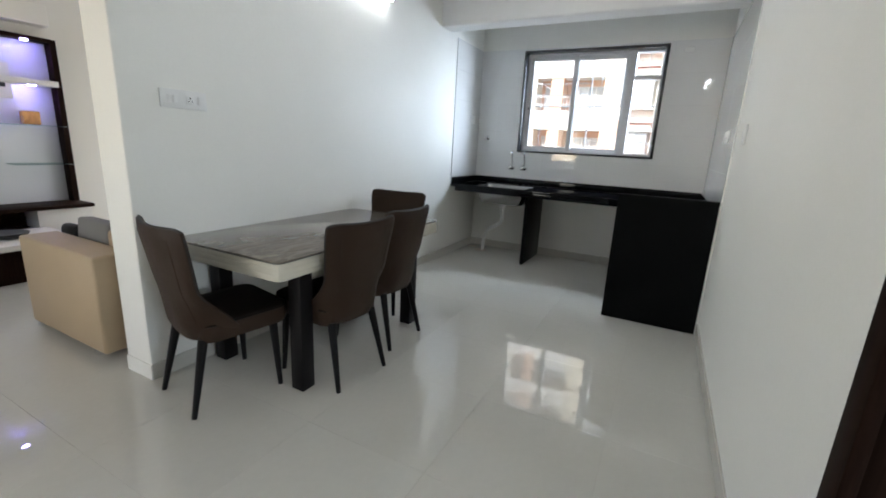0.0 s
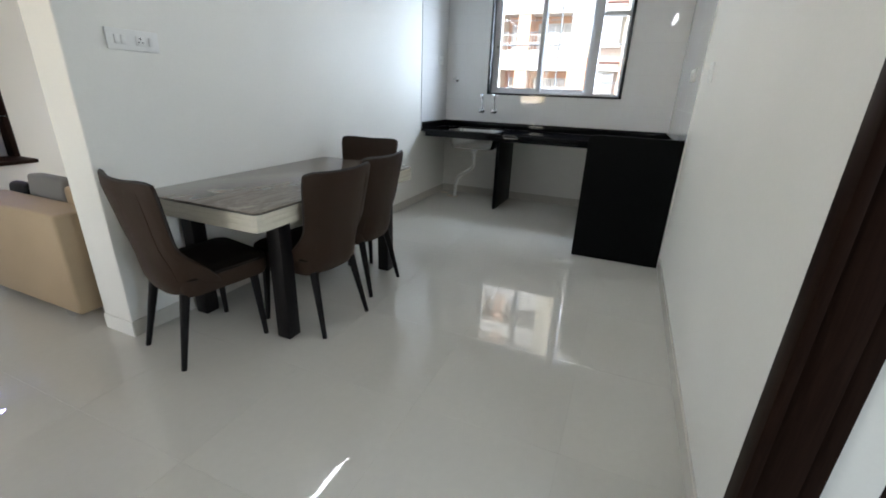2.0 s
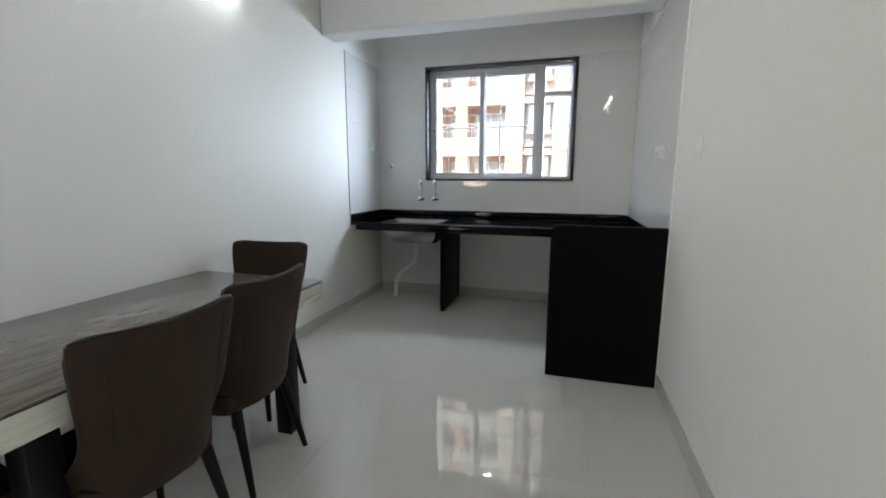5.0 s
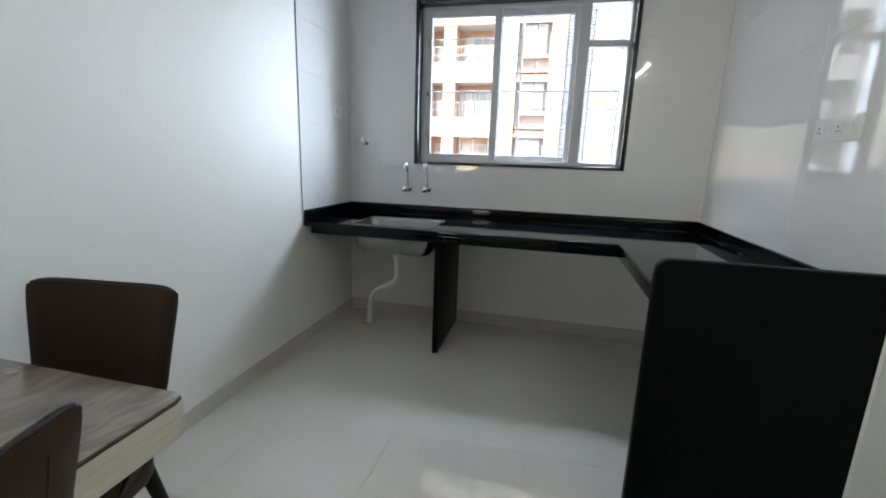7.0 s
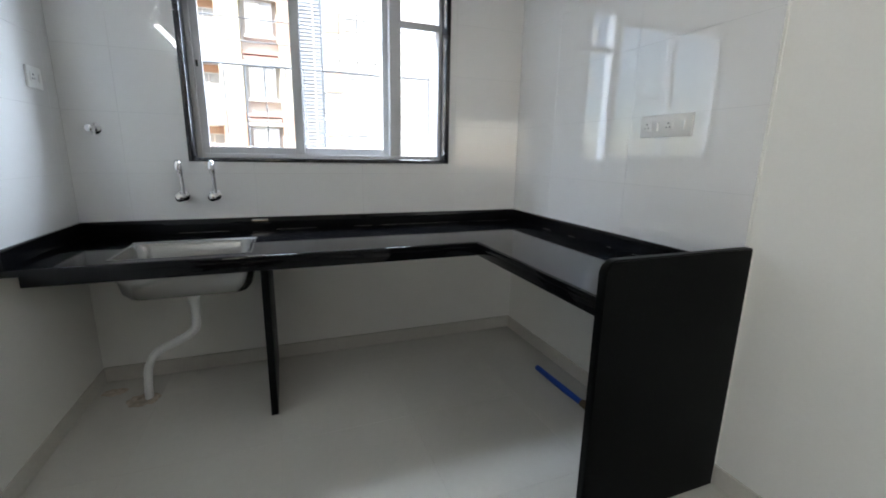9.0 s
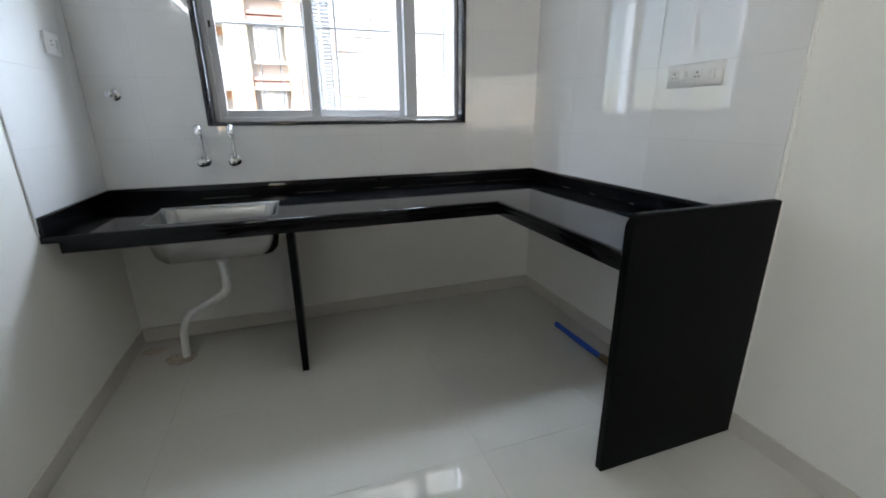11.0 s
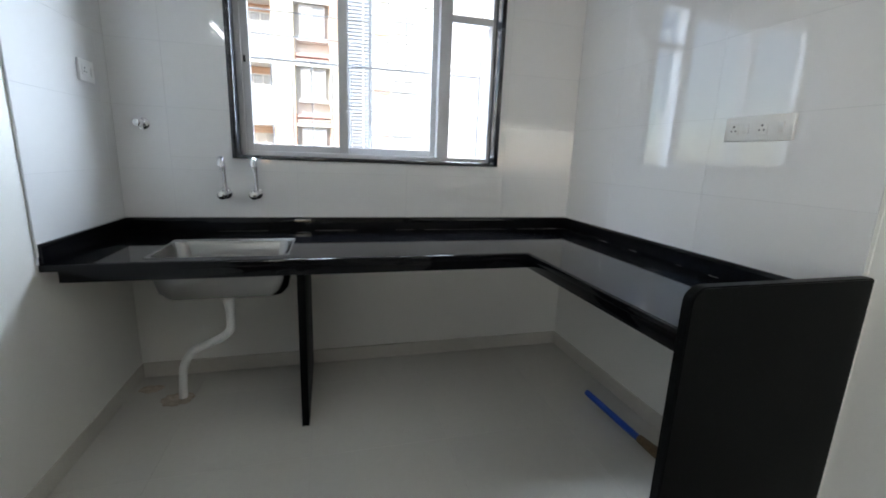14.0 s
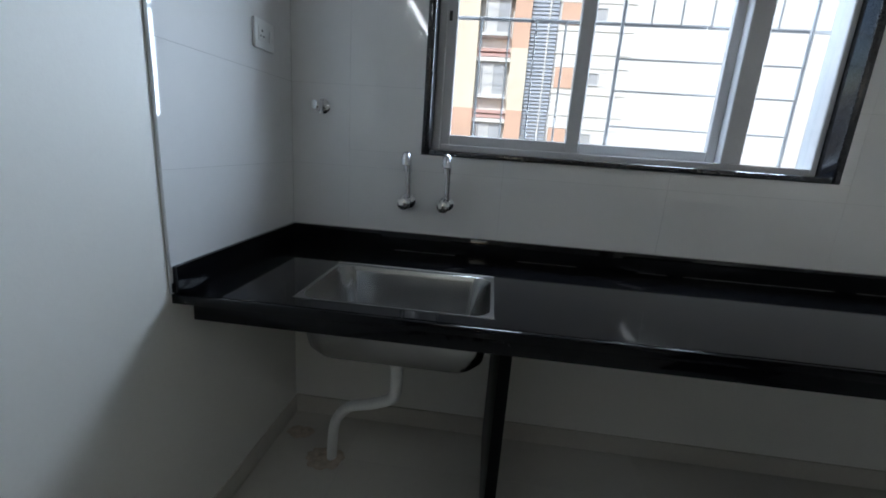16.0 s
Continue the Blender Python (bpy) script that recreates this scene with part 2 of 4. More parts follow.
# ---- helpers for building ----
def add_box(bm, x0, x1, y0, y1, z0, z1, bevel=0.0, segs=2):
    n = bmesh.ops.create_cube(bm, size=1.0)
    bmesh.ops.scale(bm, verts=n["verts"], vec=(x1 - x0, y1 - y0, z1 - z0))
    bmesh.ops.translate(bm, verts=n["verts"], vec=((x0 + x1) / 2, (y0 + y1) / 2, (z0 + z1) / 2))
    if bevel:
        edges = {e for v in n["verts"] for e in v.link_edges}
        bmesh.ops.bevel(bm, geom=list(edges), offset=bevel, segments=segs, affect="EDGES", profile=0.5)


def boxes(*specs, bevel=0.0, segs=2):
    bm = bmesh.new()
    for s in specs:
        add_box(bm, *s, bevel=bevel, segs=segs)
    return bm


def prism(outline, z0, z1, bevel=0.0):
    """An upright prism over a plan outline."""
    bm = bmesh.new()
    low = [bm.verts.new((x, y, z0)) for x, y in outline]
    f = bm.faces.new(low)
    r = bmesh.ops.extrude_face_region(bm, geom=[f])
    bmesh.ops.translate(bm, verts=[v for v in r["geom"] if isinstance(v, bmesh.types.BMVert)], vec=(0, 0, z1 - z0))
    bmesh.ops.recalc_face_normals(bm, faces=bm.faces)
    if bevel:
        bmesh.ops.bevel(bm, geom=list(bm.edges), offset=bevel, segments=2, affect="EDGES", profile=0.5)
    return bm


def tube(points, radii, sides=14, caps=True):
    """A round bar along a line of points."""
    bm = bmesh.new()
    pts = [Vector(p) for p in points]
    if not isinstance(radii, (list, tuple)):
        radii = [radii] * len(pts)
    rings, side = [], None
    for i, p in enumerate(pts):
        d = (pts[min(i + 1, len(pts) - 1)] - pts[max(i - 1, 0)]).normalized()
        if side is None:
            side = d.orthogonal().normalized()
        side = (side - d * side.dot(d)).normalized()
        up = d.cross(side)
        rings.append([bm.verts.new(p + (side * math.cos(a) + up * math.sin(a)) * radii[i]) for a in (2 * math.pi * k / sides for k in range(sides))])
    for a, b in zip(rings, rings[1:]):
        for k in range(sides):
            bm.faces.new((a[k], a[(k + 1) % sides], b[(k + 1) % sides], b[k]))
    if caps:
        bm.faces.new(rings[0][::-1])
        bm.faces.new(rings[-1])
    bmesh.ops.recalc_face_normals(bm, faces=bm.faces)
    return bm


def smooth_line(points, steps=6):
    """Catmull-Rom through the points."""
    p = [Vector(q) for q in points]
    p = [p[0] * 2 - p[1]] + p + [p[-1] * 2 - p[-2]]
    out = []
    for i in range(1, len(p) - 2):
        for k in range(steps):
            t = k / steps
            out.append(0.5 * (2 * p[i] + (p[i + 1] - p[i - 1]) * t + (2 * p[i - 1] - 5 * p[i] + 4 * p[i + 1] - p[i + 2]) * t * t
                              + (3 * p[i] - p[i - 1] - 3 * p[i + 1] + p[i + 2]) * t ** 3))
    return out + [p[-2]]


def lathe(profile, sides=24):
    """A body turned about z from (radius, height) pairs."""
    bm = bmesh.new()
    rings = [[bm.verts.new((r * math.cos(a), r * math.sin(a), z)) for a in (2 * math.pi * k / sides for k in range(sides))] for r, z in profile]
    for a, b in zip(rings, rings[1:]):
        for k in range(sides):
            bm.faces.new((a[k], a[(k + 1) % sides], b[(k + 1) % sides], b[k]))
    bm.faces.new(rings[0][::-1])
    bm.faces.new(rings[-1])
    bmesh.ops.recalc_face_normals(bm, faces=bm.faces)
    return bm


def moved(bm, m):
    bmesh.ops.transform(bm, matrix=m, verts=bm.verts)
    return bm


def mesh_of(name, bm, mat, smooth=True):
    me = bpy.data.meshes.new(name)
    bmesh.ops.scale(bm, verts=bm.verts, vec=(U, U, U))
    bm.to_mesh(me)
    bm.free()
    me.materials.append(mat)
    if smooth:
        me.shade_smooth()
        me.set_sharp_from_angle(angle=radians(35))
    return me


def at(x, y, z, rx=0, ry=0, rz=0):
    """A pose at a place of the plan."""
    return pose(x * U, y * U, z * U, rx, ry, rz)


def part(name, bm, mat, parent, label="", smooth=True):
    ob = new(name, mesh_of(name, bm, mat, smooth))
    ob.parent = parent
    if label:
        tagged(ob, label)
    return ob


def thing(name, label, category, m=None, group=""):
    ob = new(name)
    ob.empty_display_size = 0.1
    ob.matrix_world = m if m is not None else Matrix.Identity(4)
    return tagged(ob, label, category, group)


def single(name, bm, mat, label, category, group="", smooth=True):
    return tagged(new(name, mesh_of(name, bm, mat, smooth)), label, category, group)


def structure(name, bm, mat, label, category):
    return tagged(new(name, mesh_of(name, bm, mat, False)), label, category, kind="structure")


# ---- the large structure ----
CEIL = 3.04
BACK = 5.275            # plaster face of the window wall
FACE_L, FACE_R = -2.088, 0.588
WX0, WX1, WZ0, WZ1 = -1.53, 0.037, 1.277, 2.467    # window opening

floor = structure("floor", boxes((-6.3, 4.2, -3.6, 5.5, -0.15, -0.0012)), M_GROUT, "cement bed under glossy cream vitrified tiles", "floor")
structure("ceiling", boxes((-6.3, 4.2, -3.6, 5.5, CEIL, CEIL + 0.15)), M_CEIL, "plain white painted ceiling", "ceiling")
structure("wall_north", boxes((-2.318, WX0, BACK, BACK + 0.2, 0, CEIL), (WX1, 4.2, BACK, BACK + 0.2, 0, CEIL),
                                           (WX0, WX1, BACK, BACK + 0.2, 0, WZ0), (WX0, WX1, BACK, BACK + 0.2, WZ1, CEIL)),
                       M_PAINT, "white wall with the kitchen window, tiled above the counter", "wall")
structure("wall_dining", boxes((-2.318, FACE_L, 1.048, BACK, 0, CEIL), bevel=0.004, segs=1), M_PAINT,
                        "white painted wall between the dining table and living room", "wall")
structure("wall_east", boxes((FACE_R, 0.865, 0.957, BACK, 0, CEIL)), M_PAINT,
                      "white painted wall with a switch, next to the kitchen slab", "wall")
structure("wall_door_return", prism([(0.867, 1.046), (0.935, 1.118), (1.085, 1.440), (1.085, 1.72), (0.867, 1.72)], 0, CEIL), M_PAINT, "pale wall return inside the doorway", "wall")
structure("wall_east_south", boxes((0.615, 0.865, -3.6, -0.132, 0, CEIL)), M_PAINT, "white painted wall behind the doorway", "wall")
structure("wall_over_door", boxes((0.615, 0.865, -0.132, 0.957, 2.16, CEIL)), M_PAINT, "white painted wall above the door frame", "wall")
structure("wall_bedroom_north", boxes((1.085, 4.2, 1.722, 1.92, 0, CEIL)), M_PAINT, "pale wall of the room behind the doorway", "wall")
# this gap is made up to hold the bedroom fill lamp
structure("wall_bedroom_east", boxes((4.0, 4.2, -3.6, -1.85, 0, CEIL), (4.0, 4.2, 0.45, 1.76, 0, CEIL), (4.0, 4.2, -1.85, 0.45, 0, 0.72), (4.0, 4.2, -1.85, 0.45, 2.18, CEIL)), M_PAINT, "plain unseen bedroom wall with an opening added for fill light", "wall")
# the opening is invented, a place for the rear fill lamp
structure("wall_south", boxes((-6.3, -5.4, -3.6, -3.4, 0, CEIL), (-2.4, 0.615, -3.6, -3.4, 0, CEIL), (-5.4, -2.4, -3.6, -3.4, 0, 1.02), (-5.4, -2.4, -3.6, -3.4, 2.34, CEIL), (0.865, 4.0, -3.6, -3.4, 0, CEIL)), M_PAINT, "plain unseen white wall with an opening added for fill light", "wall")
structure("wall_living_west", boxes((-6.3, -5.72, -3.4, 5.5, 0, CEIL)), M_CREAM, "cream painted wall behind the display unit", "wall")
# made-up opening, out of sight, for the living room fill lamp
structure("wall_living_north", boxes((-5.72, -5.3, 4.25, 4.45, 0, CEIL), (-2.7, -2.318, 4.25, 4.45, 0, CEIL), (-5.3, -2.7, 4.25, 4.45, 2.3, CEIL)), M_CREAM,
          "unseen cream wall with an opening added for fill light", "wall")
structure("beam", boxes((FACE_L, FACE_R, 4.13, 4.36, 2.50, CEIL), bevel=0.02, segs=3), M_CEIL, "white plastered ceiling beam across the kitchen", "beam")
structure("unit_soffit", boxes((-5.72, -5.55, 0.2, 2.19, 2.28, 2.47), bevel=0.005, segs=1), M_CREAM, "cream plaster band above the display unit", "soffit")

# skirtings, one strip a wall
SK = 0.09
structure("baseboard", boxes((FACE_L, FACE_R, BACK - 0.012, BACK, 0, SK), bevel=0.002, segs=1), M_SKIRT, "greyish cream tile skirting along the window wall", "skirting")
structure("baseboard_dining", boxes((FACE_L, FACE_L + 0.008, 1.048, BACK - 0.012, 0, SK), bevel=0.002, segs=1), M_SKIRT, "greyish cream tile skirting beside the dining table", "skirting")
structure("baseboard_wall_end", boxes((-2.318, FACE_L + 0.008, 1.040, 1.048, 0, SK), bevel=0.002, segs=1), M_PAINT, "white painted skirting on the wall end", "skirting")
structure("baseboard_east", boxes((0.578, FACE_R, 0.954, BACK - 0.012, 0, SK), bevel=0.002, segs=1), M_SKIRT,
          "greyish cream tile skirting along the plain wall", "skirting")


# door frame and what shows behind it
door_frame = thing("door_1", "dark brown laminated door frame in the white wall", "door frame")
tagged(door_frame, kind="structure")
part("jamb", boxes((0.609, 0.700, 0.903, 0.956, 0, 2.12), bevel=0.003), M_WENGE, door_frame)
part("jamb", boxes((0.609, 0.750, -0.132, -0.092, 0, 2.12), bevel=0.003), M_WENGE, door_frame)
part("head", boxes((0.609, 0.750, -0.132, 0.956, 2.12, 2.16), bevel=0.003), M_WENGE, door_frame)
part("rebate", boxes((0.701, 0.752, 0.928, 0.956, 0, 2.12), bevel=0.003), M_WENGE, door_frame)
part("architrave", boxes((0.580, 0.608, 0.880, 0.953, 0, 2.17), bevel=0.003), M_WENGE, door_frame)
part("architrave", boxes((0.599, 0.614, -0.202, -0.112, 0, 2.17), bevel=0.003), M_WENGE, door_frame)
ward = thing("wardrobe", "dark brown laminated wardrobe in the next room", "wardrobe", at(1.088, 1.440, 0))
part("carcass", boxes((0, 1.6, 0.02, 0.25, 0, 2.1), bevel=0.004), M_WENGE, ward)
for i in range(2):
    d = part("door", boxes((0.005 + i * 0.8, 0.795 + i * 0.8, 0.0, 0.018, 0.0, 2.1), bevel=0.003), M_WENGE, ward)
    part("handle", tube([(0.74 + i * 0.12, -0.03, 0.95), (0.74 + i * 0.12, -0.03, 1.15)], 0.006), M_CHROME, d, "slim chrome handle")


# ---- the kitchen window ----
window = thing("window_1", "grey aluminium sliding window with black granite surround", "window", at(0, 0, 0))
tagged(window, kind="structure")
G = 0.030
part("surround", boxes((WX0, WX0 + G, 5.246, 5.46, WZ0, WZ1), bevel=0.003), M_GRANITE_GREY, window)
part("surround", boxes((WX1 - G, WX1, 5.246, 5.46, WZ0, WZ1), bevel=0.003), M_GRANITE_GREY, window)
part("surround", boxes((WX0 + G, WX1 - G, 5.248, 5.46, WZ1 - G, WZ1), bevel=0.003), M_GRANITE_GREY, window)
part("sill", boxes((WX0 + G, WX1 - G, 5.244, 5.46, WZ0, WZ0 + 0.022), bevel=0.004), M_GRANITE_GREY, window, "black granite sill")
AX0, AX1, AZ0, AZ1 = WX0 + G, WX1 - G, WZ0 + 0.022, WZ1 - G
FW = 0.032
part("window_frame", boxes((AX0, AX0 + FW, 5.335, 5.425, AZ0, AZ1), (AX1 - 0.022, AX1, 5.335, 5.425, AZ0, AZ1),
                                  (AX0 + FW, AX1 - 0.022, 5.335, 5.425, AZ0, AZ0 + 0.026), (AX0 + FW, AX1 - 0.022, 5.335, 5.425, AZ1 - 0.026, AZ1),
                                  (-0.352, -0.275, 5.331, 5.425, AZ0 + 0.026, AZ1 - 0.026),
                                  (-0.275, AX1 - 0.022, 5.337, 5.420, 2.128, 2.172), bevel=0.003, segs=1), M_ALU, window)


def sash(x0, x1, y, left, right, lock_x):
    z0, z1 = AZ0 + 0.024, AZ1 - 0.024
    s = part("sash", boxes((x0, x0 + left, y, y + 0.028, z0, z1), (x1 - right, x1, y, y + 0.028, z0, z1),
                           (x0 + left, x1 - right, y, y + 0.028, z0, z0 + 0.042), (x0 + left, x1 - right, y, y + 0.028, z1 - 0.05, z1), bevel=0.003, segs=1), M_ALU, window)
    p = part("pane", boxes((x0 + left, x1 - right, y + 0.012, y + 0.017, z0 + 0.042, z1 - 0.05)), M_GLASS, s, "clear glass pane", smooth=False)
    p.visible_shadow = False
    part("lock", boxes((lock_x - 0.006, lock_x + 0.006, y - 0.004, y + 0.001, 1.80, 1.835), bevel=0.001, segs=1), M_BLACK, s, "black lock slot")


sash(AX0 + FW - 0.01, -0.898, 5.345, 0.050, 0.055, AX0 + 0.045)
sash(-0.945, -0.345, 5.380, 0.055, 0.042, -0.33)
for z0, z1 in ((AZ0 + 0.026, 2.128), (2.172, AZ1 - 0.026)):
    p = part("pane", boxes((-0.275, AX1 - 0.022, 5.375, 5.380, z0, z1)), M_GLASS, window, "clear fixed glass pane", smooth=False)
    p.visible_shadow = False
grill = thing("window_grill", "thin pale painted steel bars outside the kitchen window", "grill")


def bar(a, b, r=0.006):
    part("bar", tube([a, b], r, 8), M_GRILL, grill)


GY = 5.52
for x in (-1.48, -0.755, -0.02):
    bar((x, GY, 1.24), (x, GY, 2.52), 0.008)
for z in (1.30, 1.862, 2.46):
    bar((-1.56, GY + 0.012, z), (0.07, GY + 0.012, z), 0.008)
for z in (1.995, 2.125, 2.255, 2.385):
    bar((-1.48, GY, z), (-0.755, GY, z), 0.0042)
for z in (1.725, 1.597, 1.45):
    bar((-0.755, GY, z), (-0.02, GY, z), 0.0042)
for x in (-1.34, -1.222, -1.108, -0.985, -0.87):
    bar((x, GY, 1.30), (x, GY, 1.862), 0.0042)
for x in (-0.642, -0.525, -0.405, -0.28, -0.15):
    bar((x, GY, 1.862), (x, GY, 2.46), 0.0042)


# ---- the kitchen counter ----
TOP = 0.872
CT = 0.022
COUNTER_F = 4.542      # front of the long run
RUN_X = -0.053         # front of the short run
SLAB_Y = 3.505


counter = thing("kitchen_counter", "polished black granite kitchen worktop along two walls", "worktop")
SX0, SX1, SY0, SY1 = -1.765, -1.200, 4.600, 4.965      # cut-out for the sink
def worktop_with_cutout(x0, x1, y0, y1):
    """The long slab, cut open for the sink."""
    bm = bmesh.new()
    xs, ys = (x0, SX0, SX1, x1), (y0, SY0, SY1, y1)
    grid = {(i, j, k): bm.verts.new((xs[i], ys[j], z)) for i in range(4) for j in range(4) for k, z in enumerate((TOP - CT, TOP))}
    for i in range(3):
        for j in range(3):
            if (i, j) != (1, 1):
                for k in (0, 1):
                    bm.faces.new([grid[i, j, k], grid[i + 1, j, k], grid[i + 1, j + 1, k], grid[i, j + 1, k]])
    for i, j, a, b in [(i, j, a, b) for i in range(4) for j in range(4) for a, b in ((1, 0), (0, 1))]:
        if i + a < 4 and j + b < 4:
            outside = (a and j in (0, 3)) or (b and i in (0, 3))
            hole = (a and i == 1 and j in (1, 2)) or (b and j == 1 and i in (1, 2))
            if outside or hole:
                bm.faces.new([grid[i, j, 0], grid[i + a, j + b, 0], grid[i + a, j + b, 1], grid[i, j, 1]])
    bmesh.ops.recalc_face_normals(bm, faces=bm.faces)
    return bm


part("worktop", worktop_with_cutout(FACE_L, 0.579, COUNTER_F, BACK - 0.002), M_GRANITE, counter, smooth=False)
part("worktop", boxes((RUN_X, 0.579, SLAB_Y + 0.03, COUNTER_F - 0.0005, TOP - CT, TOP)), M_GRANITE, counter, smooth=False)
part("front_edge", boxes((FACE_L + 0.0, RUN_X + 0.008, COUNTER_F - 0.012, COUNTER_F - 0.0005, TOP - 0.030, TOP - 0.001), bevel=0.004), M_GRANITE, counter)
part("front_edge", boxes((RUN_X - 0.012, RUN_X - 0.0005, SLAB_Y + 0.03, COUNTER_F - 0.012, TOP - 0.030, TOP - 0.001), bevel=0.004), M_GRANITE, counter)
part("fascia", boxes((FACE_L + 0.05, RUN_X + 0.022, COUNTER_F + 0.006, COUNTER_F + 0.026, TOP - 0.079, TOP - CT - 0.0005), bevel=0.002), M_GRANITE, counter)
part("fascia", boxes((RUN_X + 0.004, RUN_X + 0.022, SLAB_Y + 0.03, COUNTER_F + 0.006, TOP - 0.079, TOP - CT - 0.0005), bevel=0.002), M_GRANITE, counter)
part("upstand", boxes((FACE_L + 0.021, 0.578, 5.238, 5.258, TOP + 0.001, TOP + 0.078), bevel=0.002), M_GRANITE, counter)
part("upstand", boxes((FACE_L + 0.001, FACE_L + 0.021, COUNTER_F - 0.008, 5.258, TOP + 0.001, TOP + 0.078), bevel=0.002), M_GRANITE, counter)
part("upstand", boxes((0.560, 0.579, SLAB_Y + 0.03, 5.238, TOP + 0.001, TOP + 0.078), bevel=0.002), M_GRANITE, counter)
for x0, x1 in ((-1.62, -1.36), (-1.1, -0.86), (-0.62, -0.50), (-0.44, 0.12), (0.2, 0.5)):
    part("sealant", boxes((x0, x1, 5.2365, 5.238, TOP + 0.0003, TOP + 0.0012)), M_SEAL, counter, "thin white sealant line", smooth=False)
for y0, y1 in ((4.75, 4.83), (4.5, 4.56), (4.2, 4.23), (4.0, 4.05)):
    part("sealant", boxes((0.5585, 0.560, y0, y1, TOP + 0.0003, TOP + 0.0012)), M_SEAL, counter, "thin white sealant line", smooth=False)
part("support_slab", boxes((-1.170, -1.135, 4.605, 5.262, 0.0, TOP - CT - 0.001), bevel=0.002), M_GRANITE_SIDE, counter, "black granite support leg")


def rounded_slab(x0, x1, z0, z1, y0, y1, r):
    """A standing slab with one rounded top corner."""
    outline = [(x0, z0), (x1, z0), (x1, z1)]
    for k in range(9):
        a = math.pi / 2 * k / 8
        outline.append((x0 + r - r * math.sin(a), z1 - r + r * math.cos(a)))
    bm = prism(outline, 0, y1 - y0, 0.0)
    moved(bm, Matrix(((1, 0, 0, 0), (0, 0, 1, y0), (0, 1, 0, 0), (0, 0, 0, 1))))
    bmesh.ops.recalc_face_normals(bm, faces=bm.faces)
    bmesh.ops.bevel(bm, geom=[e for e in bm.edges if len(e.link_faces) == 2 and e.calc_face_angle(0) > 0.9], offset=0.004, segments=2, affect="EDGES")
    return bm


single("end_slab", rounded_slab(-0.104, 0.574, 0.0, 1.018, SLAB_Y - 0.008, SLAB_Y + 0.028, 0.05), M_GRANITE_SIDE,
                  "tall black granite end slab with a rounded corner", "granite slab")

single("wall_sealant", boxes((0.5745, FACE_R - 0.0005, SLAB_Y - 0.004, SLAB_Y + 0.018, 0.001, 1.014), bevel=0.003), M_CAULK, "white sealant bead between granite slab and wall", "sealant")

# the steel sink: a bowl with rounded corners sunk into the worktop
def rounded_rect(hx, hy, r, n=6):
    pts = []
    for cx, cy, a0 in ((hx - r, hy - r, 0), (-hx + r, hy - r, 90), (-hx + r, -hy + r, 180), (hx - r, -hy + r, 270)):
        for k in range(n + 1):
            a = radians(a0 + 90 * k / n)
            pts.append((cx + r * math.cos(a), cy + r * math.sin(a)))
    return pts


def loft(loops, close_last=True):
    bm = bmesh.new()
    rings = [[bm.verts.new(p) for p in loop] for loop in loops]
    for a, b in zip(rings, rings[1:]):
        for k in range(len(a)):
            bm.faces.new((a[k], a[(k + 1) % len(a)], b[(k + 1) % len(b)], b[k]))
    if close_last:
        bm.faces.new(rings[-1])
    bmesh.ops.recalc_face_normals(bm, faces=bm.faces)
    return bm


sink = thing("kitchen_sink", "stainless steel single bowl sink set in the worktop", "sink", at((SX0 + SX1) / 2, (SY0 + SY1) / 2, TOP))
hx, hy = (SX1 - SX0) / 2, (SY1 - SY0) / 2
loops = []
for inset, z, r in ((-0.004, 0.0012, 0.003), (0.002, 0.0018, 0.004), (0.007, -0.0005, 0.055), (0.011, -0.02, 0.065), (0.022, -0.164, 0.075), (0.040, -0.190, 0.075), (0.09, -0.198, 0.08)):
    loops.append([(x, y, z) for x, y in rounded_rect(hx - inset, hy - inset, r)])
part("bowl", loft(loops), M_STEEL, sink)
outer = []
for inset, z, r in ((0.000, -0.026, 0.06), (0.004, -0.11, 0.065), (0.014, -0.168, 0.07), (0.035, -0.198, 0.07), (0.10, -0.206, 0.08)):
    outer.append([(x, y, z) for x, y in rounded_rect(hx - inset, hy - inset, r)])
part("bowl_shell", loft(outer), M_STEEL, sink)
part("drain", moved(lathe([(0.045, 0.0), (0.045, 0.004), (0.036, 0.005), (0.030, 0.001), (0.008, 0.001)]), Matrix.Translation((-0.01, 0.03, -0.1975))), M_CHROME, sink, "round chrome drain")
part("sealant_edge", boxes((-hx - 0.006, hx + 0.004, hy + 0.002, hy + 0.012, 0.0005, 0.005), bevel=0.002, segs=1), M_SEAL, sink, "worn white sealant along the rim")
waste = thing("waste_pipe", "white plastic sink waste pipe into the floor", "pipe")
part("coupling", tube([(-1.497, 4.79, 0.672), (-1.497, 4.79, 0.635), (-1.497, 4.79, 0.620), (-1.497, 4.79, 0.585)], [0.046, 0.042, 0.028, 0.024], 20), M_PIPE, waste)
part("hose", tube(smooth_line([(-1.497, 4.79, 0.60), (-1.497, 4.80, 0.51), (-1.515, 4.83, 0.435), (-1.60, 4.88, 0.365), (-1.71, 4.93, 0.30), (-1.775, 4.965, 0.20), (-1.795, 4.985, 0.08), (-1.80, 4.99, 0.006)]), 0.021, 16), M_PIPE, waste)
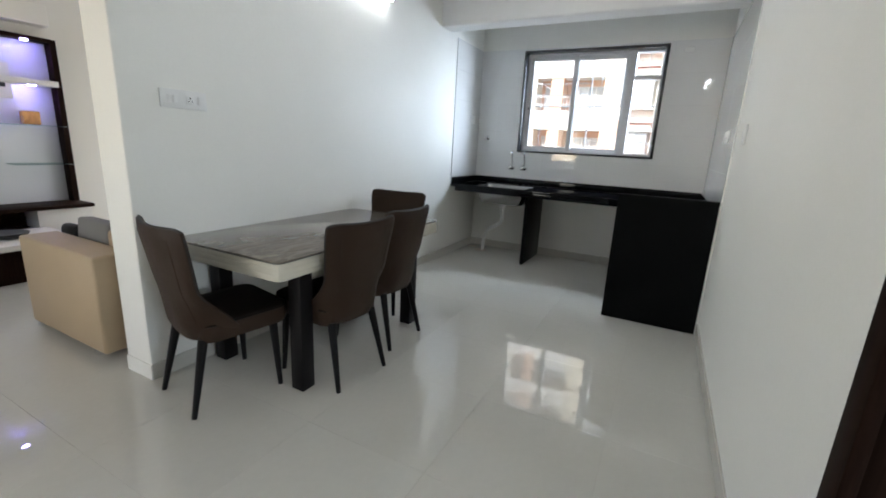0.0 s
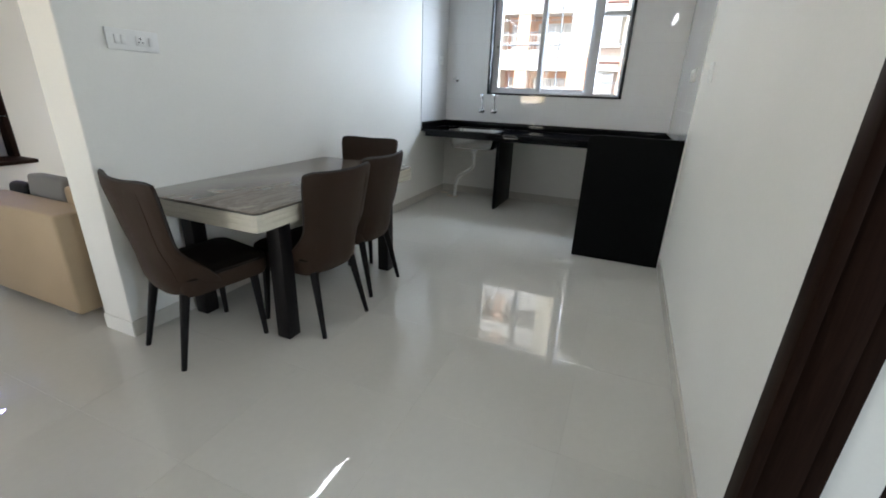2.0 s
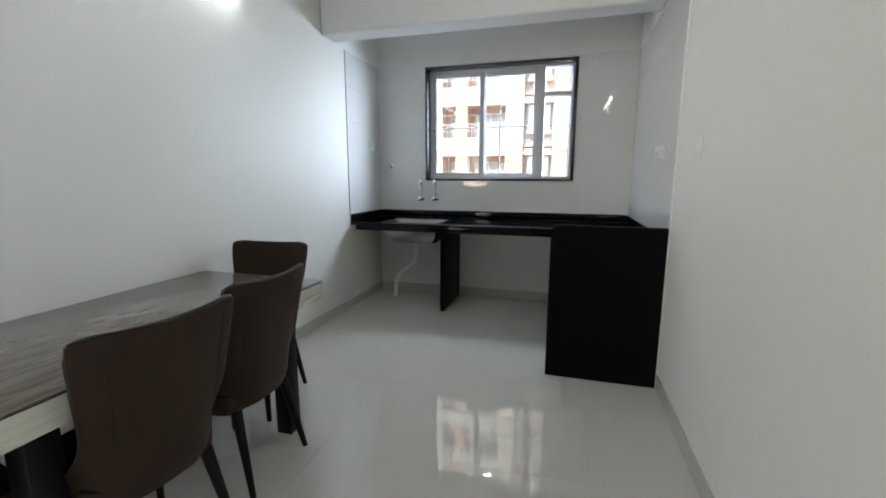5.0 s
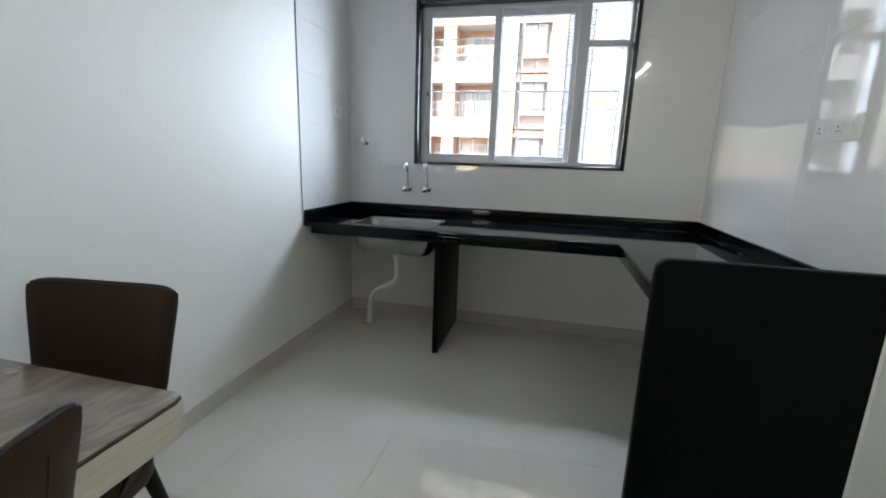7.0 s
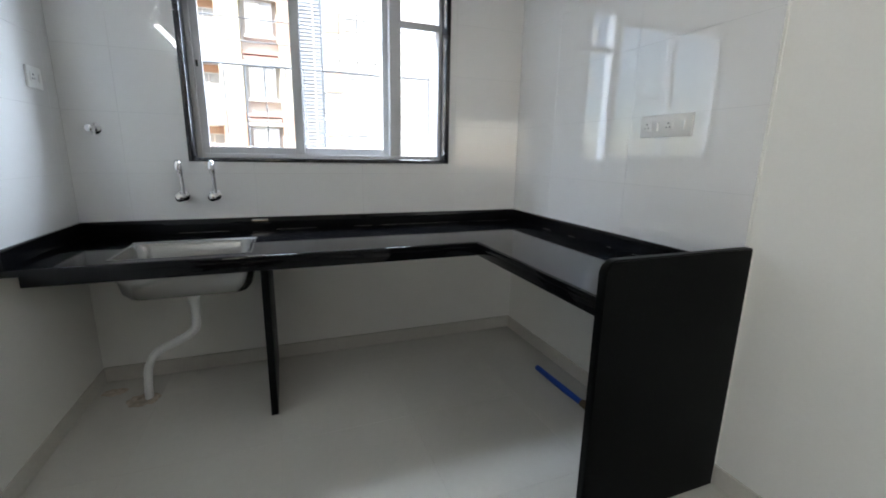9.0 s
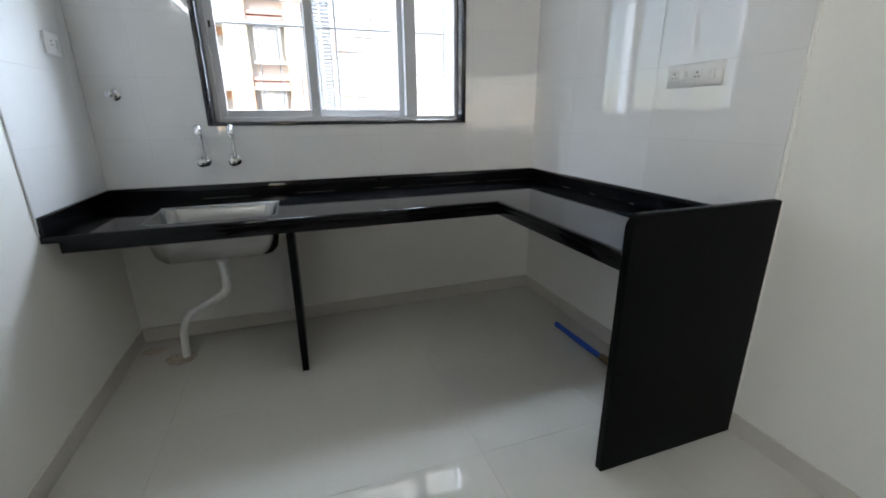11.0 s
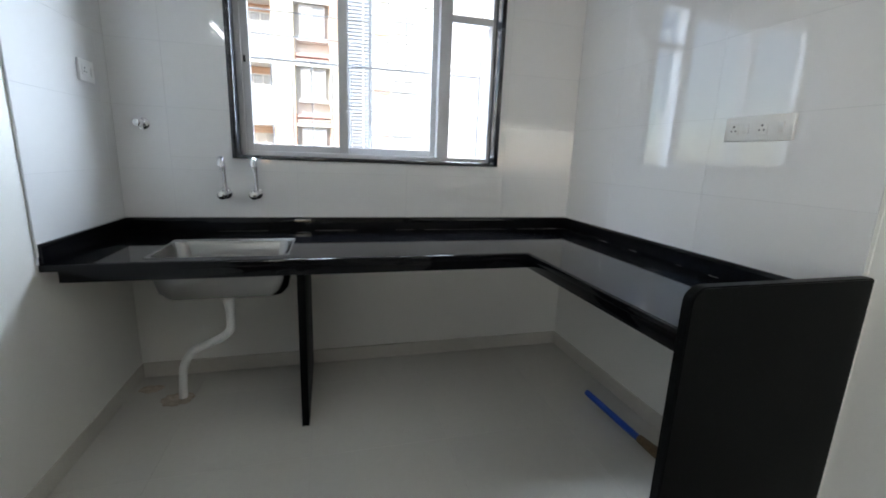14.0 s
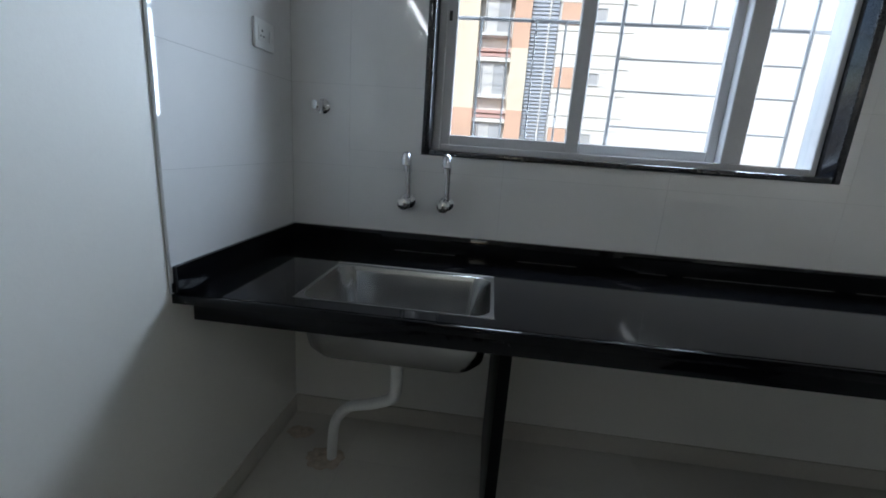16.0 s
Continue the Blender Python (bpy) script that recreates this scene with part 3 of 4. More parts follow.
def mortar_blob(rx, ry, height, seed, hole=0.0):
    """A low uneven patch of mortar with a ragged outline, open in the middle for a pipe where asked."""
    rnd = random.Random(seed)
    n = 26
    ragged = [1 + rnd.uniform(-0.16, 0.16) for _ in range(n)]
    loops = []
    for g, z in ((1.0, 0.0), (0.93, 0.6), (0.72, 1.0), (max(hole, 0.25), 0.85), (max(hole, 0.04) * 0.96, 0.3 if hole else 0.9)):
        loops.append([(rx * g * (ragged[k] if g > 0.5 else 1) * math.cos(2 * math.pi * k / n), ry * g * (ragged[k] if g > 0.5 else 1) * math.sin(2 * math.pi * k / n),
                       height * z * (1 + rnd.uniform(-0.3, 0.3)) if z else 0.0003) for k in range(n)])
    return loft(loops)


single("floor_drain", moved(mortar_blob(0.082, 0.066, 0.008, 3, 0.45), Matrix.Translation((-1.825, 4.985, 0))), M_MORTAR,
       "rough brown mortar ring round the waste pipe outlet", "drain")
single("mortar_patch", moved(mortar_blob(0.062, 0.040, 0.006, 5), Matrix.Translation((-2.0, 5.12, 0))), M_MORTAR,
       "small smear of dried brown mortar in the corner", "mortar")


# ---- taps and wall fittings ----
def tap(x):
    t = thing("sink_tap", "chrome wall tap with upturned lever spout above the sink", "tap", at(x, 5.258, 1.085), "taps above the sink")
    toward = Matrix.Rotation(radians(90), 4, "X")
    part("flange", moved(lathe([(0.032, 0.0), (0.032, 0.004), (0.024, 0.012), (0.014, 0.016)]), toward), M_CHROME, t)
    part("body", tube([(0, -0.01, 0), (0, -0.045, 0), (0, -0.062, 0)], [0.016, 0.019, 0.017], 18), M_CHROME, t)
    part("knob", moved(lathe([(0.022, 0.0), (0.026, 0.008), (0.026, 0.022), (0.018, 0.030), (0.006, 0.032)]), Matrix.Translation((-0.004, -0.060, -0.002)) @ toward), M_CHROME, t)
    part("stem", tube(smooth_line([(0.004, -0.035, 0.012), (0.005, -0.04, 0.06), (0.004, -0.045, 0.12), (0.002, -0.05, 0.16)], 4), 0.0108, 12), M_CHROME, t)
    part("collar", tube([(0.004, -0.037, 0.020), (0.004, -0.038, 0.034)], 0.0135, 14), M_CHROME, t)
    part("spout", tube(smooth_line([(0.002, -0.05, 0.125), (0.001, -0.054, 0.155), (0.0, -0.064, 0.180), (0.0, -0.078, 0.188), (0.0, -0.090, 0.176), (0.0, -0.094, 0.150)], 4), 0.0165, 14), M_CHROME, t)
    return t


tap(-1.575)
tap(-1.415)
valve = thing("water_outlet", "chrome angle valve on the tiled wall", "valve", at(-1.945, 5.258, 1.440))
toward = Matrix.Rotation(radians(90), 4, "X")
part("flange", moved(lathe([(0.030, 0.0), (0.030, 0.004), (0.02, 0.012), (0.014, 0.014)]), toward), M_CHROME, valve)
part("body", tube([(0, -0.01, 0), (0, -0.05, 0)], 0.014, 16), M_CHROME, valve)
part("knob", tube([(0, -0.05, 0), (0, -0.055, 0), (0, -0.085, 0), (0, -0.088, 0)], [0.014, 0.020, 0.018, 0.012], 12), M_CHROME, valve)
part("outlet", tube([(0, -0.03, 0), (0.0, -0.03, -0.030)], 0.010, 12), M_CHROME, valve)


def plate(label, m, w, h, modules, group="wall sockets"):
    """A modular switch plate, facing -y in its own axes, with sockets and rockers."""
    p = thing("switch_plate", label, "switch", m, group)
    part("cover", boxes((-w / 2, w / 2, -0.012, 0, -h / 2, h / 2), bevel=0.004), M_PVC, p)
    for kind, x in modules:
        if kind == "socket":
            s = part("socket", boxes((x - 0.022, x + 0.022, -0.0155, -0.0115, -0.022, 0.022), bevel=0.002), M_PVC, p)
            for dx, dz, r in ((0, 0.010, 0.0042), (-0.009, -0.007, 0.0034), (0.009, -0.007, 0.0034)):
                part("hole", tube([(x + dx, -0.0152, dz), (x + dx, -0.0162, dz)], r, 10), M_DARKHOLE, s, "dark socket hole")
        else:
            part("rocker", moved(boxes((-0.010, 0.010, -0.006, 0.0, -0.020, 0.020), bevel=0.002), Matrix.Translation((x, -0.0115, 0)) @ Matrix.Rotation(radians(4), 4, "X")), M_PVC, p)
    return p


# counter sockets on the right-hand tiled wall (turned to face -x), the left tiled wall and the plain walls
plate("white modular plate with two sockets and two switches on tiles", at(0.5795, 3.962, 1.480, 0, 0, -90), 0.275, 0.095,
      [("socket", -0.095), ("rocker", -0.042), ("socket", 0.022), ("rocker", 0.095)])
plate("white single socket plate on the tiled wall", at(-2.079, 5.040, 1.648, 0, 0, 90), 0.125, 0.095, [("socket", -0.025), ("rocker", 0.035)])
plate("white modular switch plate on the dining wall", at(FACE_L, 1.353, 1.477, 0, 0, 90), 0.245, 0.093, [("rocker", -0.08), ("rocker", -0.05), ("socket", 0.03), ("rocker", 0.08)])
plate("white switch plate on the plain wall", at(FACE_R, 3.10, 1.463, 0, 0, -90), 0.085, 0.12, [("rocker", -0.015), ("rocker", 0.012)])
plate("small white cover plate high on the tiled wall", at(0.22, 5.259, 2.40), 0.09, 0.05, [])

# tube lights on the dining wall and opposite it
def tube_light(label, m):
    t = thing("tube_light", label, "tube light", m, "tube lights")
    part("batten", boxes((0, 0.022, -0.60, 0.60, -0.020, 0.020), bevel=0.004), M_PVC, t)
    part("tube", tube([(0.040, -0.58, 0.0), (0.040, 0.58, 0.0)], 0.0175, 16), M_TUBE, t, "glowing white tube")
    for y0 in (-0.605, 0.580):
        part("holder", boxes((0.0225, 0.060, y0, y0 + 0.022, -0.020, 0.020), bevel=0.003), M_PVC, t)


tube_light("white tube light batten glowing on the dining wall", at(FACE_L, 2.59, 2.475))
tube_light("white tube light batten glowing on the plain wall", at(FACE_R, 2.39, 2.475, 0, 0, 180))
panel_light = thing("ceiling_panel_light", "small white rectangular panel light on the ceiling", "ceiling light", at(-5.35, 0.93, CEIL))
part("body", boxes((-0.16, 0.16, -0.09, 0.09, -0.025, 0.0), bevel=0.003), M_PVC, panel_light)
part("diffuser", boxes((-0.15, 0.15, -0.08, 0.08, -0.029, -0.0255), bevel=0.001, segs=1), M_PANEL_LIGHT, panel_light, "glowing white diffuser")

# the blue-handled broom lying under the short run
broom = thing("broom", "blue plastic-handled broom lying on the floor under the worktop", "broom")
part("handle", tube([(0.404, 4.56, 0.026), (0.411, 4.27, 0.024), (0.416, 4.14, 0.024)], [0.017, 0.018, 0.016], 12), M_BLUE, broom)
part("bristles", tube([(0.416, 4.14, 0.026), (0.425, 3.92, 0.032), (0.432, 3.69, 0.028)], [0.020, 0.032, 0.026], 12), M_BRISTLE, broom, "brown fibre bristles")


# ---- dining table and chairs ----
table = thing("dining_table", "dining table with brown marble top and cream edge", "table", at(0, 0, 0))
TX0, TX1, TY0, TY1, TZ = -2.078, -1.262, 1.200, 2.712, 0.766


def table_outline(o):
    return [(TX0 + o, TY0 + o), (TX1 - 0.035, TY0 + o), (TX1 - 0.010 - o * 0.4, TY0 + 0.010 + o * 0.4), (TX1 - o, TY0 + 0.035),
            (TX1 - o, TY1 - 0.035), (TX1 - 0.010 - o * 0.4, TY1 - 0.010 - o * 0.4), (TX1 - 0.035, TY1 - o), (TX0 + o, TY1 - o)]


part("gasket", prism(table_outline(0.003), TZ - 0.0103, TZ - 0.0062, 0.0), M_BLACK, table, "thin dark line under the glass top")
part("tabletop", prism(table_outline(0.004), TZ - 0.006, TZ, 0.0015), M_MARBLE, table, "brown veined marble-look glass top")
for z0, z1 in ((0.0370, 0.0105), (0.0640, 0.0372), (0.0920, 0.0642)):
    part("edge_band", prism(table_outline(0.0), TZ - z0, TZ - z1, 0.0006), M_TABLE_EDGE, table, "cream lacquered edge")
for x0 in (-2.04, -1.412):
    for y0 in (1.385, 2.435):
        part("leg", boxes((x0, x0 + 0.085, y0, y0 + 0.085, 0, TZ - 0.0925), bevel=0.004), M_BLACKWOOD, table, "black square leg")
part("apron", boxes((-1.372, -1.342, 1.475, 2.430, TZ - 0.16, TZ - 0.0925), bevel=0.003), M_TABLE_EDGE, table, "cream rail under the top")


def dining_chair(m):
    """Faces +y in its own axes; back at -y."""
    c = thing("dining_chair", "dark brown leatherette dining chair with curved back and black legs", "chair", m, "chairs round the dining table")
    bm = bmesh.new()
    nu, nv = 24, 20

    def point(u, v, off):
        zc = 0.362 + v * 0.553
        k = min(1.0, max(0.0, (0.50 - v) / 0.45))
        k = k * k * (3 - 2 * k)
        low = max(0.0, 1 - v / 0.16)
        high = max(0.0, (v - 0.25) / 0.75)
        w = 0.212 + 0.042 * high ** 1.3 - 0.030 * low ** 2 - 0.008 * v ** 18
        wrap = 0.045 + 0.15 * k
        y = -0.180 - 0.085 * v ** 1.15 + 0.02 * low ** 2 + wrap * abs(u) ** (2.3 + 2.2 * k)
        zc += 0.014 * (u * u - 0.4) * v ** 6 - 0.018 * abs(u) ** 9 * v ** 7
        nrm = Vector((-u * (0.5 + 1.6 * k) * 0.6, 1.0 - 0.75 * k * abs(u) ** 4, 0.10)).normalized()
        return Vector((u * w, y, zc)) + nrm * off
    grid = {}
    for side, off in ((0, 0.020), (1, -0.020)):
        for i in range(nu + 1):
            for j in range(nv + 1):
                u, v = -1 + 2 * i / nu, j / nv
                edge = min(1.0, min(1 - abs(u), 1.0) * 9, (1 - v) * 10 + 0.15)
                grid[side, i, j] = bm.verts.new(point(u, v, off * (0.45 + 0.55 * edge)))
    for side in (0, 1):
        for i in range(nu):
            for j in range(nv):
                q = [grid[side, i, j], grid[side, i + 1, j], grid[side, i + 1, j + 1], grid[side, i, j + 1]]
                bm.faces.new(q if side else q[::-1])
    for i in range(nu):
        for j in (0, nv):
            q = [grid[0, i, j], grid[0, i + 1, j], grid[1, i + 1, j], grid[1, i, j]]
            bm.faces.new(q)
    for j in range(nv):
        for i in (0, nu):
            bm.faces.new([grid[0, i, j], grid[0, i, j + 1], grid[1, i, j + 1], grid[1, i, j]])
    bmesh.ops.recalc_face_normals(bm, faces=bm.faces)
    back = part("backrest", bm, M_LEATHER, c)
    for u in (-0.70, 0.70):
        part("seam", tube([point(u, 0.14 + 0.78 * k / 10, -0.0205) for k in range(11)], 0.0013, 6), M_LEATHER, back, "stitched seam")
    rim = [point(-0.995, 0.30 + 0.62 * k / 12, 0.0) for k in range(13)]
    rim += [point(-0.96 + 1.92 * k / 24, 1.0, 0.0) + Vector((0, 0, 0.001)) for k in range(25)]
    rim += [point(0.995, 0.92 - 0.62 * k / 12, 0.0) for k in range(13)]
    part("piping", tube(rim, [0.001, 0.003, 0.005] + [0.0062] * (len(rim) - 6) + [0.005, 0.003, 0.001], 8), M_SEAM, back, "black piping round the edge")
    # seat cushion, wider at the front
    for name, material_of, rings in (("seat", M_LEATHER, ((0.360, 0.88), (0.364, 0.95), (0.380, 0.985), (0.425, 1.0), (0.446, 0.99), (0.4462, 0.5))),
                                     ("seat_pad", M_SEAT, ((0.4465, 0.90), (0.4470, 0.985), (0.462, 0.98), (0.474, 0.91), (0.479, 0.6)))):
        layers = []
        for z, g in rings:
            loop = []
            for x, y in rounded_rect(0.222, 0.215, 0.07):
                wide = 0.92 + 0.08 * (y + 0.215) / 0.43
                loop.append((x * g * wide, y * g * 1.03 + 0.062, z - 0.012 * max(0.0, -y) / 0.215))
            layers.append(loop)
        seat = loft(layers)
        seat.faces.new([v for v in list(seat.verts)[:len(layers[0])]][::-1])
        part(name, seat, material_of, c, "black-brown padded seat top" if name == "seat_pad" else "")
    for sx in (-1, 1):
        part("leg", tube([(sx * 0.150, -0.140, 0.368), (sx * 0.183, -0.222, 0.0)], [0.023, 0.0125], 14), M_BLACKWOOD, c, "black tapered leg")
        part("leg", tube([(sx * 0.178, 0.195, 0.385), (sx * 0.197, 0.214, 0.0)], [0.023, 0.0125], 14), M_BLACKWOOD, c, "black tapered leg")
    return c


first = dining_chair(at(-1.729, 1.211, 0, 0, 0, -10.7))
copy_thing(first, at(-1.372, 1.684, 0, 0, 0, 84.5))
copy_thing(first, at(-1.433, 2.201, 0, 0, 0, 90))
copy_thing(first, at(-1.744, 2.701, 0, 0, 0, 187))


# ---- living room: sofa, display unit ----
sofa = thing("sofa", "beige leatherette sofa with a broad flat armrest", "sofa", at(0, 0, 0))
part("armrest", moved(boxes((-3.36, -2.455, 1.000, 1.205, 0.055, 0.632), bevel=0.018, segs=3), Matrix.Identity(4)), M_SOFA, sofa)
part("backrest", boxes((-2.745, -2.51, 1.208, 3.05, 0.055, 0.72), bevel=0.03, segs=3), M_SOFA, sofa)
part("seat_base", boxes((-3.36, -2.75, 1.208, 3.05, 0.055, 0.26), bevel=0.015), M_SOFA, sofa)
for i in range(3):
    part("seat_cushion", boxes((-3.42, -2.81, 1.25 + 0.6 * i, 1.84 + 0.6 * i, 0.265, 0.44), bevel=0.04, segs=3), M_SOFA_TOP, sofa, "grey fabric seat cushion")
for x in (-3.36, -2.63):
    for y in (1.05, 2.98):
        part("foot", boxes((x - 0.025, x + 0.025, y - 0.025, y + 0.025, 0, 0.0545), bevel=0.003), M_CHROME, sofa, "small metal foot")

single("cushion", moved(boxes((-0.19, 0.19, -0.05, 0.05, -0.19, 0.19), bevel=0.022, segs=3), Matrix.Translation((-3.01, 1.285, 0.545)) @ Matrix.Rotation(radians(-6), 4, "X")), M_GREYFAB, "grey fabric cushion leaning on the sofa armrest", "cushion")
single("cushion", moved(boxes((-0.11, 0.11, -0.04, 0.04, -0.12, 0.12), bevel=0.035, segs=4), Matrix.Translation((-3.32, 1.27, 0.548)) @ Matrix.Rotation(radians(-6), 4, "X")), M_BLACKWOOD, "small black cushion leaning on the sofa armrest", "cushion")

unit = thing("display_unit", "white and dark brown television wall unit with lit shelves", "wall unit", at(-5.72, 0, 0))
part("back_panel", boxes((0.002, 0.025, 0.3, 2.18, 0.514, 2.125), bevel=0.002), M_UNITBACK, unit, "glossy white back panel")
part("post", boxes((0.0, 0.14, 2.185, 2.235, 0.514, 2.165), bevel=0.004), M_WENGE, unit, "dark brown side post")
part("top_board", boxes((0.0, 0.16, 0.3, 2.184, 2.127, 2.165), bevel=0.004), M_WENGE, unit, "dark brown top board")
part("counter_board", boxes((0.0, 0.42, 0.0, 2.25, 0.476, 0.512), bevel=0.004), M_WENGE, unit, "dark brown ledge")
part("drawer_box", boxes((0.0, 0.38, 1.77, 2.235, 0.262, 0.474), bevel=0.004), M_WHITELAM, unit, "white drawer")
part("niche_back", boxes((0.0, 0.10, 0.0, 1.765, 0.292, 0.474), bevel=0.002), M_WENGE, unit, "dark open niche")
part("niche_board", boxes((0.0, 0.38, 0.0, 1.765, 0.262, 0.290), bevel=0.003), M_WENGE, unit)
part("base_cabinet", boxes((0.0, 0.40, 0.0, 2.19, 0.082, 0.260), bevel=0.004), M_WHITELAM, unit, "white low cabinet")
part("plinth", boxes((0.0, 0.36, 0.0, 2.17, 0.0, 0.080), bevel=0.002), M_WENGE, unit, "dark plinth")
part("light_shelf", boxes((0.026, 0.20, 1.40, 2.184, 1.70, 1.755), bevel=0.003), M_WHITELAM, unit, "white shelf with lamps below")
for z in (1.304, 0.915):
    g = part("glass_shelf", boxes((0.026, 0.24, 1.72, 2.184, z, z + 0.010), bevel=0.001, segs=1), M_SHELF_GLASS, unit, "clear glass shelf")
for z, ys in ((2.120, (1.40, 1.98)), (1.694, (1.98,))):
    for y in ys:
        part("led_spot", moved(lathe([(0.028, -0.003), (0.030, 0.0), (0.030, 0.006)], 18), Matrix.Translation((0.15, y, z))), M_LED, unit, "small violet-white lamp")
part("edge_panel", boxes((0.026, 0.14, 1.35, 1.83, 1.555, 1.88), bevel=0.003), M_WHITELAM, unit, "white square panel with a dark mark")
part("mark", boxes((0.1405, 0.144, 1.74, 1.785, 1.655, 1.695), (0.1405, 0.144, 1.74, 1.81, 1.71, 1.725)), M_BLACK, unit, "small dark mark")
single("amber_box", moved(boxes((-0.05, 0.05, -0.068, 0.068, 0, 0.13), bevel=0.012, segs=3), Matrix.Translation((-5.60, 1.935, 1.3145))), M_GOLD, "amber glass box on the glass shelf", "ornament")
single("round_tray", moved(lathe([(0.10, 0.0), (0.13, 0.03), (0.14, 0.045), (0.12, 0.045), (0.02, 0.025)], 28), Matrix.Translation((-4.75, 1.36, 0.352))), M_BLACK, "round dark tray on the low table", "tray")
low = thing("low_table", "low white centre table with dark base", "table", at(-4.75, 1.25, 0))
part("top", boxes((-0.35, 0.35, -0.5, 0.5, 0.30, 0.35), bevel=0.008), M_WHITELAM, low)
part("base", boxes((-0.25, 0.25, -0.4, 0.4, 0.0, 0.298), bevel=0.006), M_WENGE, low)


# ---- outside: the apartment block across the yard ----
structure("ground", boxes((-400, 400, 5.6, 800, -9.2, -9.0)), M_GROUND, "dusty yard far below the window", "ground")
block = thing("apartment_building", "sunlit cream and orange apartment block with balconies", "building", at(0, 25, 0))
PITCH = 2.76
FLOORS = [-8.52 + PITCH * k for k in range(13)]     # levels at which the balcony heads repeat


def facade_window(x0, x1, z0, z1, panes, deep=0.3, shutter=False):
    w = part("window", boxes((x0, x1, 0.28 + deep, 0.32 + deep, z0, z1)), M_F_GLASS, block, "window glass paled for outdoor haze", smooth=False)
    t = 0.05
    specs = [(x0, x1, 0.22 + deep, 0.275 + deep, z1 - t, z1), (x0, x1, 0.22 + deep, 0.275 + deep, z0, z0 + t)]
    for k in range(panes + 1):
        x = x0 + (x1 - x0 - t) * k / panes
        specs.append((x, x + t, 0.215 + deep, 0.27 + deep, z0 + t, z1 - t))
    part("window_frame", boxes(*specs), M_F_FRAME, w, smooth=False)
    if shutter:
        part("curtain", boxes((x0 + 0.08, x0 + (x1 - x0) / panes - 0.02, 0.276 + deep, 0.279 + deep, z0 + t, z1 - t)), M_F_WHITE, w, smooth=False)
    return w


def balcony(x0, x1, z):
    """An open balcony whose head is at z: parapet band below, railing, haze-paled glazing at the back."""
    specs = [(x0, x1, 0.0, 0.12, z - 2.10, z - 1.75)]
    part("parapet", boxes(*specs), M_F_WHITE, block, smooth=False)
    rail = [(x0, x1, 0.02, 0.06, z - 1.02, z - 0.98), (x0, x1, 0.02, 0.06, z - 1.40, z - 1.37)]
    n = int((x1 - x0) / 0.16)
    for k in range(n):
        x = x0 + 0.08 + k * (x1 - x0) / n
        rail.append((x, x + 0.02, 0.03, 0.05, z - 1.75, z - 1.02))
    part("railing", boxes(*rail), M_F_FRAME, block, smooth=False)
    facade_window(x0 + 0.25, x1 - 0.1, z - 1.72, z - 0.35, 4, 0.75, True)


